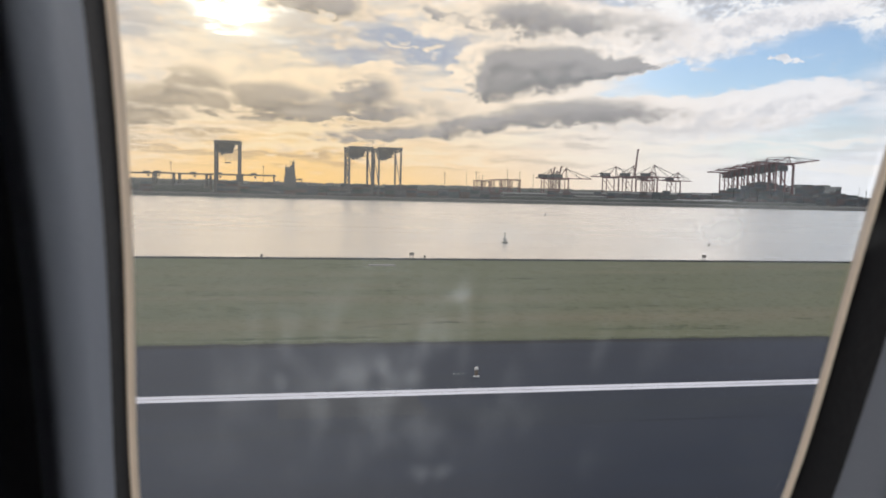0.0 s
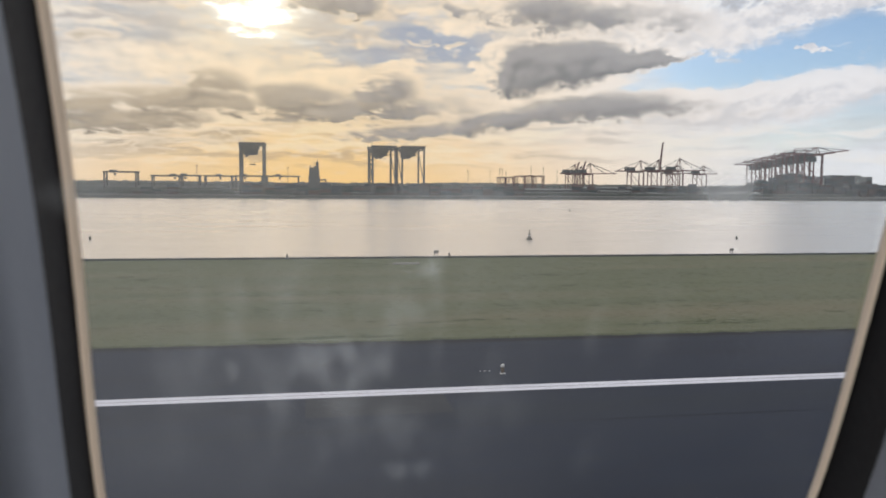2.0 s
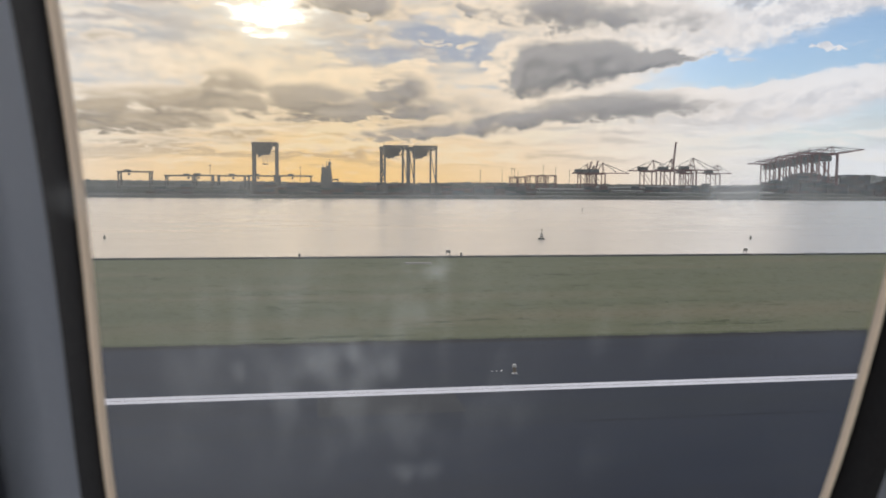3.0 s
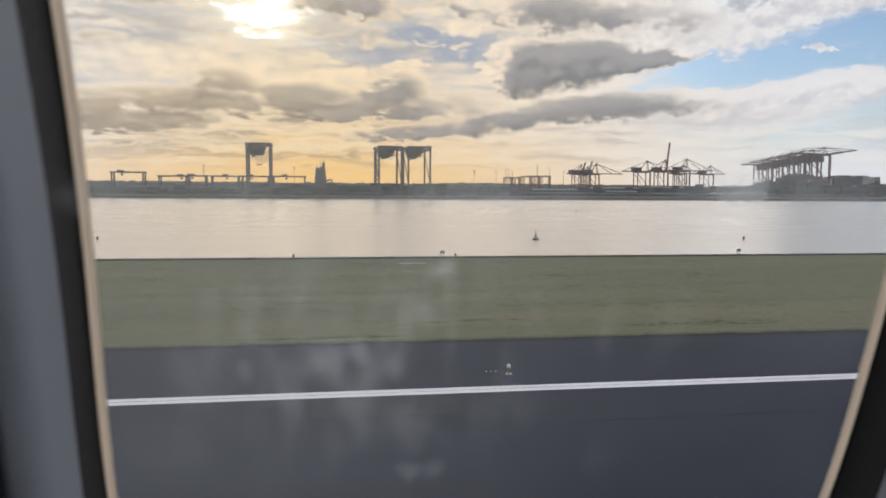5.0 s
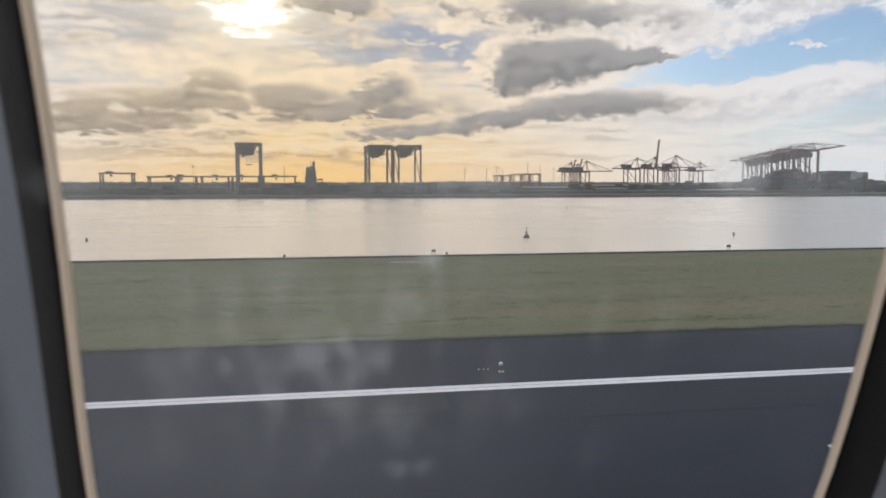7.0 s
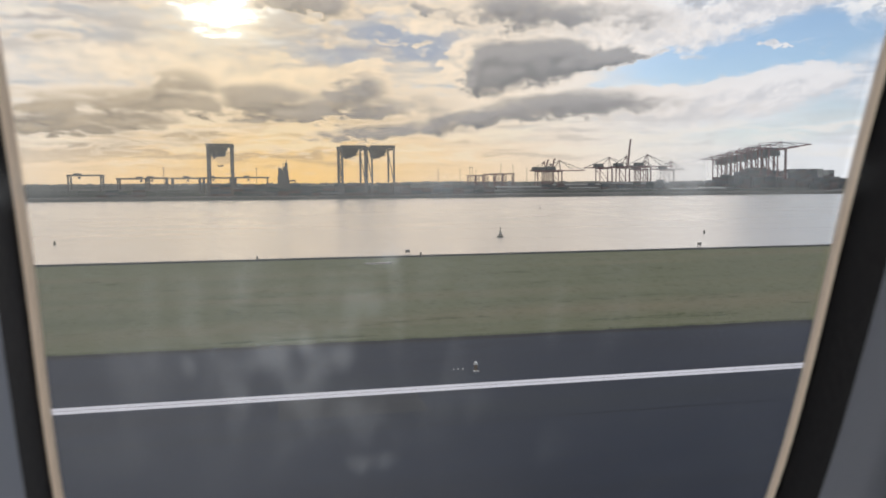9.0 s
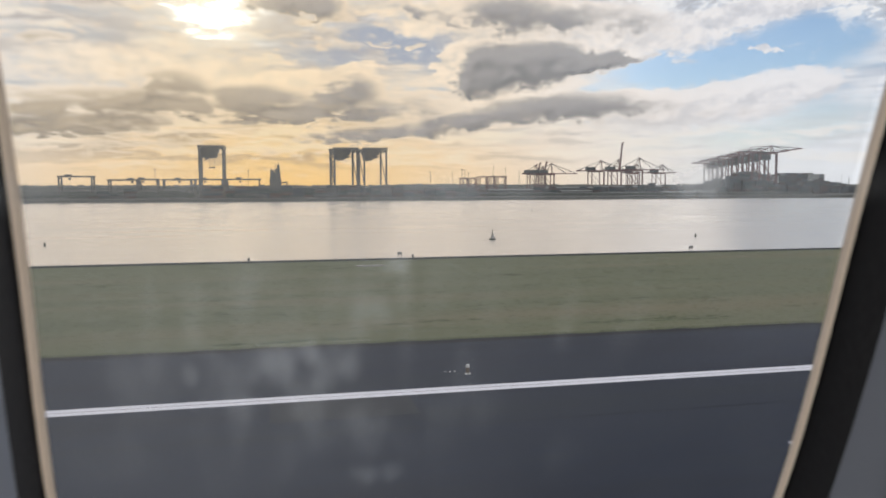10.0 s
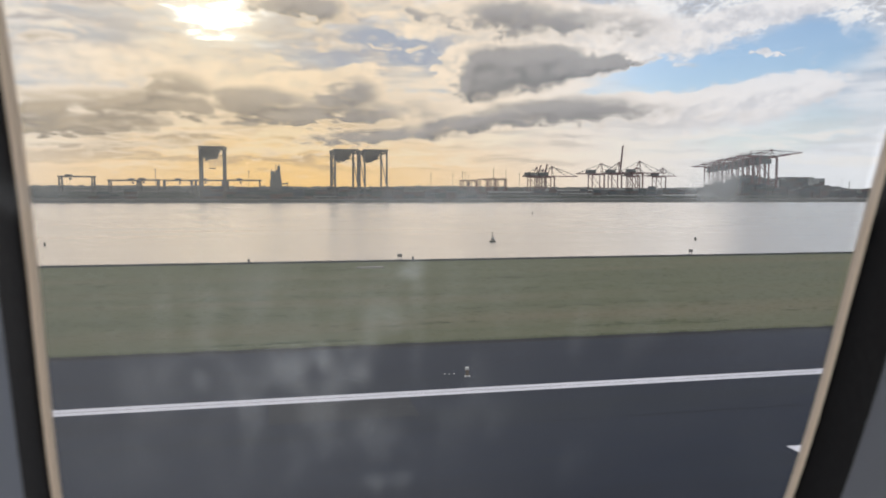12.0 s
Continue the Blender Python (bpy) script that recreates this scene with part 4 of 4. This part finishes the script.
quay_crane(985, 2000, "dark red quay crane with lowered boom", MID, span=24, gauge=28, top=60, boom=40, back=20, turn=90, mat=M_RED, apex=22, spreader=False, house_up=True, leg=1.8)
quay_crane(1075, 2020, "dark red quay crane with lowered boom", MID, span=24, gauge=28, top=60, boom=40, back=20, turn=90, mat=M_RED, apex=22, spreader=False, house_up=True, leg=1.8)
ROW = "row of quay cranes over the ship"
for x, y, top in ((889, 1270, 78), (921, 1350, 78), (951, 1430, 78), (986, 1520, 77), (1024, 1620, 77), (1074, 1740, 77)):
    quay_crane(x, y, "dark red quay crane with a long lowered boom over the ship", ROW, span=22, gauge=34, top=top, boom=60, back=40, turn=90, mat=M_RED, apex=11, spreader=False, leg=2.4, truss=True, boom_up=8.0)

# container ship at the quay
ship = thing("container_ship", 1000, 1340, WATER_Z, "dark container ship stacked high with containers at the quay", "ship")
bm = bmesh.new()
prof = [(-150, 0.5), (-146, 0.9), (-120, 1.0), (90, 1.0), (120, 0.8), (138, 0.35), (146, 0.05)]
lo = [[bm.verts.new((x, s_ * w * 15, 0)) for x, w in prof] for s_ in (-1, 1)]
hi = [[bm.verts.new((x * 1.02, s_ * (w * 16 + 0.3), 15 + (3 if x > 100 else 0))) for x, w in prof] for s_ in (-1, 1)]
for i in range(len(prof) - 1):
    for a_, b_ in ((lo[0], hi[0]), (lo[1], hi[1])):
        bm.faces.new((a_[i], a_[i + 1], b_[i + 1], b_[i]))
    bm.faces.new((hi[0][i], hi[0][i + 1], hi[1][i + 1], hi[1][i]))
for i in (0, -1):
    bm.faces.new((lo[0][i], lo[1][i], hi[1][i], hi[0][i]))
part("hull", bm, M_HULL, ship)
for k, (x0, tiers) in enumerate(((-132, 9), (-119.5, 11), (-107, 12), (-94.5, 12), (-82, 11), (-69.5, 10), (-30, 10), (-17.5, 11), (-5, 11), (7.5, 10), (20, 11), (32.5, 11), (45, 10), (57.5, 10), (70, 5), (82.5, 4), (95, 4), (107.5, 3))):
    for i in range(tiers):
        c = new("deck_container", BOX[4 if (k in (11, 12) and i > 5) or (k * 7 + i * 3) % 23 == 0 else (k * 3 + i * 5 + (i * i) % 3) % 4])
        c.parent = ship
        c.location = (x0, -13.0, 15.2 + i * 2.6)
    bay = box_part("container_bay", (x0 - 6, -11.7, 15.2), (x0 + 6, 13.5, 15.2 + tiers * 2.6 - 0.2), BOX[k % 4].materials[0], ship)
bm = bmesh.new()
add_box(bm, (-50, -14, 15), (-38, 14, 37))
add_box(bm, (-51, -16, 34.5), (-39, 16, 37.6))
for k in range(6):
    add_box(bm, (-50.2, -14.3, 18.0 + k * 2.7), (-37.8, -14.0, 18.5 + k * 2.7))
part("bridge", bm, M_WHITE, ship)
box_part("funnel", (-57, -4, 15), (-51, 4, 39), M_HULL, ship)
beam_part("foremast", (132, 0, 18), (132, 0, 36), 1.0, M_WHITE, ship)
beam_part("mast_arm", (129, 0, 31), (135, 0, 31), 0.6, M_WHITE, ship)

# sheds along the far shore
for x, y, w, h, mat, lab in ((-14, 862, 12, 3.4, M_KERB, "low grey shed on the far shore"), (55, 862, 26, 3.0, M_KERB, "low grey shed on the far shore"),
                             (430, 905, 60, 4.5, M_WHITE, "long low white shed on the far shore"), (520, 925, 46, 5.0, M_WHITE, "long low white shed on the far shore"),
                             (600, 1000, 40, 6.0, M_WHITE, "long low white shed on the far shore"), (372, 915, 40, 7.0, M_HOUSE, "low grey shed on the far shore"),
                             (300, 960, 60, 9.0, M_HOUSE, "low grey shed on the far shore"), (236, 930, 34, 7.5, M_HOUSE, "low grey shed on the far shore"),
                             (690, 1250, 90, 16.0, M_HOUSE, "low grey shed on the far shore"), (560, 1200, 80, 15.0, M_HOUSE, "low grey shed on the far shore"),
                             (450, 1150, 90, 13.0, M_HOUSE, "low grey shed on the far shore")):
    sd = thing("shed", x, y, 1.0, lab, "shed", "sheds on the far shore")
    box_part("wall", (-w / 2, -8, 0), (w / 2, 8, h * 0.82), mat, sd)
    bm = bmesh.new()
    vs = [bm.verts.new(p) for p in ((-w / 2 - 0.6, -8.6, h * 0.82), (w / 2 + 0.6, -8.6, h * 0.82), (w / 2 + 0.6, 0, h), (-w / 2 - 0.6, 0, h), (w / 2 + 0.6, 8.6, h * 0.82), (-w / 2 - 0.6, 8.6, h * 0.82))]
    for f_ in ((0, 1, 2, 3), (3, 2, 4, 5), (0, 3, 5), (1, 4, 2), (0, 5, 4, 1)):
        bm.faces.new([vs[i] for i in f_])
    part("roof", bm, mat, sd)

# light masts
for x, y, h in ((-128, 900, 33), (-28, 905, 32), (203, 1000, 33), (246, 1000, 36), (300, 1290, 40), (322, 1290, 44), (373, 1290, 50), (395, 1290, 47), (420, 1290, 42), (470, 1290, 36), (280, 1100, 34), (1165, 1400, 38)):
    lm = thing("light_mast", x, y, 1.0, "thin grey floodlight mast on the far shore", "light mast", "floodlight masts")
    beam_part("pole", (0, 0, 0), (0, 0, h - 1), 0.45, M_STEEL, lm)
    box_part("lamp_head", (-1.1, -0.7, h - 1.4), (1.1, 0.7, h - 0.5), M_STEEL, lm)

# ======== bay marks ========


def buoy(x, y, s, label):
    ob = thing("buoy", x, y, WATER_Z, label, "buoy", "buoys in the bay")
    bm = bmesh.new()
    add_turned(bm, [(0.9 * s, -0.4 * s), (1.25 * s, -0.05 * s), (1.3 * s, 0.35 * s), (1.1 * s, 0.55 * s), (0.5 * s, 0.6 * s)], 18)
    part("float", bm, M_BUOY, ob, smooth=False)
    bm = bmesh.new()
    for k in range(4):
        q = math.pi / 2 * k + 0.4
        add_beam(bm, (0.62 * s * math.cos(q), 0.62 * s * math.sin(q), 0.55 * s), (0.42 * s * math.cos(q), 0.42 * s * math.sin(q), 1.9 * s), 0.12 * s)
    add_turned(bm, [(0.5 * s, 0.9 * s), (0.62 * s, 1.0 * s), (0.58 * s, 1.75 * s), (0.45 * s, 1.9 * s)], 14)
    part("tower", bm, M_BUOY, ob)
    bm = bmesh.new()
    add_turned(bm, [(0.60 * s, 1.2 * s), (0.645 * s, 1.24 * s), (0.635 * s, 1.56 * s), (0.57 * s, 1.6 * s)], 14)
    part("band", bm, M_ALU, ob, "pale painted band")
    bm = bmesh.new()
    add_beam(bm, (0, 0, 1.8 * s), (0, 0, 4.1 * s), 0.10 * s)
    part("pole", bm, M_BUOY, ob)
    for z0 in (2.5, 3.5):
        bm = bmesh.new()
        add_turned(bm, [(0.06 * s, z0 * s - 0.3 * s), (0.32 * s, z0 * s - 0.15 * s), (0.32 * s, z0 * s + 0.12 * s), (0.06 * s, z0 * s + 0.35 * s)], 10)
        part("topmark", bm, M_BUOY, ob)
    return ob


buoy(40.3, 140.1, 0.50, "dark navigation buoy with a pole and two topmarks, afloat")
buoy(117.6, 341.6, 0.45, "small dark navigation buoy far out on the water")
for x, y in ((-38.9, 143.9), (80.7, 136.5)):
    ob = thing("stake", x, y, WATER_Z, "thin dark channel stake standing in the water", "stake", "channel stakes")
    bm = bmesh.new()
    add_turned(bm, [(0.14, -1.0), (0.14, 0.4), (0.10, 0.75)], 10)
    part("post", bm, M_BUOY, ob)
    bm = bmesh.new()
    add_turned(bm, [(0.17, 0.2), (0.19, 0.3), (0.19, 0.5), (0.1, 0.6)], 10)
    part("band", bm, M_BUOY, ob)

# signs and posts on the sea wall
for x in (10.9, 39.8):
    ob = thing("shore_sign", x, SHORE_Y + 0.3, 0.14, "small dark sign board on posts at the water's edge", "sign", "signs along the sea wall")
    box_part("board", (-0.21, -0.03, 0.26), (0.21, 0.03, 0.52), M_SIGN, ob)
    for s_ in (-0.14, 0.14):
        box_part("post", (s_ - 0.025, 0.03, 0), (s_ + 0.025, 0.07, 0.5), M_SIGN, ob)
for x in (-2.3, 12.1):
    ob = thing("bollard", x, SHORE_Y + 0.3, 0.14, "stubby dark bollard on the sea wall kerb", "bollard", "bollards along the sea wall")
    bm = bmesh.new()
    add_turned(bm, [(0.10, 0), (0.09, 0.16), (0.12, 0.19), (0.12, 0.24), (0.06, 0.28)], 12)
    part("body", bm, M_SIGN, ob, smooth=False)
ob = thing("marker_slab", 7.5, 62.5, 0.0, "long pale concrete marker slab lying in the grass", "marker")
bm = bmesh.new()
add_box(bm, (-1.1, -0.3, 0), (1.1, 0.3, 0.08))
bmesh.ops.bevel(bm, geom=bm.edges[:], offset=0.02, segments=1, affect="EDGES")
part("slab", bm, M_CONCRETE, ob)

# runway edge light
ob = thing("edge_light", 6.05, 24.2, 0.03, "small raised runway edge light with white fittings on the asphalt", "runway light")
bm = bmesh.new()
add_turned(bm, [(0.095, 0.0), (0.095, 0.015), (0.04, 0.03)], 20)
part("base_plate", bm, M_ALU, ob)
for s_ in (-0.06, 0.06):
    box_part("foot", (s_ - 0.022, -0.09, 0.0), (s_ + 0.022, -0.04, 0.04), M_LENS, ob, "white bolted foot")
bm = bmesh.new()
add_turned(bm, [(0.024, 0.03), (0.05, 0.05), (0.055, 0.20), (0.03, 0.22)], 14)
part("stem", bm, M_BRASS, ob, "tarnished brass-brown body")
bm = bmesh.new()
add_turned(bm, [(0.035, 0.215), (0.075, 0.225), (0.075, 0.245), (0.04, 0.255)], 20)
part("collar", bm, M_ALU, ob)
bm = bmesh.new()
add_turned(bm, [(0.035, 0.26), (0.062, 0.275), (0.062, 0.295), (0.04, 0.315), (0.008, 0.32)], 20)
part("lens", bm, M_LENS, ob, "white glass lens", smooth=True)
for k in range(3):
    bx = box_part("cable_clip", (-0.36 - k * 0.16, 0.38, 0.0), (-0.325 - k * 0.16, 0.41, 0.02), M_LENS, ob)

# ======== grass verge ========
bm = bmesh.new()
prev = None
for i in range(1201):
    x = -45 + 135 * i / 1200
    w = 0.10 + 0.16 * noise.noise((x * 0.9, 0, 0)) + 0.10 * noise.noise((x * 5.0, 3, 0)) + 0.06 * random.random()
    cur = [bm.verts.new((x, 30.3 - max(w, -0.02), 0.034)), bm.verts.new((x, 30.36, 0.075 + 0.03 * random.random())), bm.verts.new((x, 31.0, 0.0))]
    if prev:
        bm.faces.new((prev[0], cur[0], cur[1], prev[1]))
        bm.faces.new((prev[1], cur[1], cur[2], prev[2]))
    prev = cur
tagged(part("grass_verge", bm, M_GRASS), "ragged edge of the grass over the asphalt", "grass", kind="stuff")

# ======== grass tufts ========
rng = np.random.default_rng(4)
N_T = 26000
gy = 30.4 + (SHORE_Y - 30.6) * rng.random(N_T) ** 1.3
gx = -34 + rng.random(N_T) * (34 + 62 * gy / 68 + 20)
ht = 0.008 + 0.02 * rng.random(N_T) ** 2
wd = 0.05 + 0.22 * rng.random(N_T)
an = rng.normal(0, 0.25, N_T)
c_, s_ = np.cos(an) * wd, np.sin(an) * wd
P0 = np.stack([gx - c_, gy - s_, np.full(N_T, -0.01)], 1)
P1 = np.stack([gx + c_, gy + s_, np.full(N_T, -0.01)], 1)
P2 = np.stack([gx + c_ * 0.5 + rng.normal(0, 0.04, N_T), gy + s_ * 0.5 + 0.16 + rng.normal(0, 0.03, N_T), ht], 1)
P3 = np.stack([gx - c_ * 0.5 + rng.normal(0, 0.04, N_T), gy - s_ * 0.5 + 0.16 + rng.normal(0, 0.03, N_T), ht * 0.8], 1)
verts = np.stack([P0, P1, P2, P3], 1).reshape(-1, 3)
me = bpy.data.meshes.new("grass_tufts")
me.from_pydata(verts.tolist(), [], (np.arange(N_T)[:, None] * 4 + np.arange(4)).tolist())
M_TUFT = material("grass_tuft", (0.112, 0.122, 0.068), 0.95, 0.40, 0.22, 2.6, 0.0, stretch=(0.06, 1.0, 1), second=(0.130, 0.120, 0.072))
me.materials.append(M_TUFT)
tagged(new("grass_tufts", me), "short mown grass tufts, green and straw brown", "grass", kind="stuff")

# longer, darker tussocks beside the asphalt and in the sward
N_D = 6500
near = rng.random(N_D) < 0.45
gy = np.where(near, 30.5 + 2.6 * rng.random(N_D) ** 1.2, 33 + 33 * rng.random(N_D))
gx = -34 + rng.random(N_D) * (34 + 62 * gy / 68 + 20)
# they grow in patches
patch = np.array([noise.noise((x * 0.12, y * 0.5, 4.0)) for x, y in zip(gx.tolist(), gy.tolist())])
keep = patch > 0.2
gx, gy = gx[keep], gy[keep]
n = len(gx)
ht = 0.006 + 0.02 * rng.random(n)
wd = 0.12 + 0.9 * rng.random(n) ** 2
P0 = np.stack([gx - wd, gy, np.full(n, -0.01)], 1)
P1 = np.stack([gx + wd, gy, np.full(n, -0.01)], 1)
P2 = np.stack([gx + wd * 0.5 + rng.normal(0, 0.05, n), gy + 0.05, ht], 1)
P3 = np.stack([gx - wd * 0.5 + rng.normal(0, 0.05, n), gy + 0.05, ht * 0.7], 1)
verts = np.stack([P0, P1, P2, P3], 1).reshape(-1, 3)
me = bpy.data.meshes.new("grass_tussocks")
me.from_pydata(verts.tolist(), [], (np.arange(n)[:, None] * 4 + np.arange(4)).tolist())
me.materials.append(material("grass_tussock", (0.076, 0.094, 0.050), 0.95, 0.35, 0.3, 3.0, 0.0))
tagged(new("grass_tussocks", me), "darker green tussocks of longer grass in patches", "grass", kind="stuff")
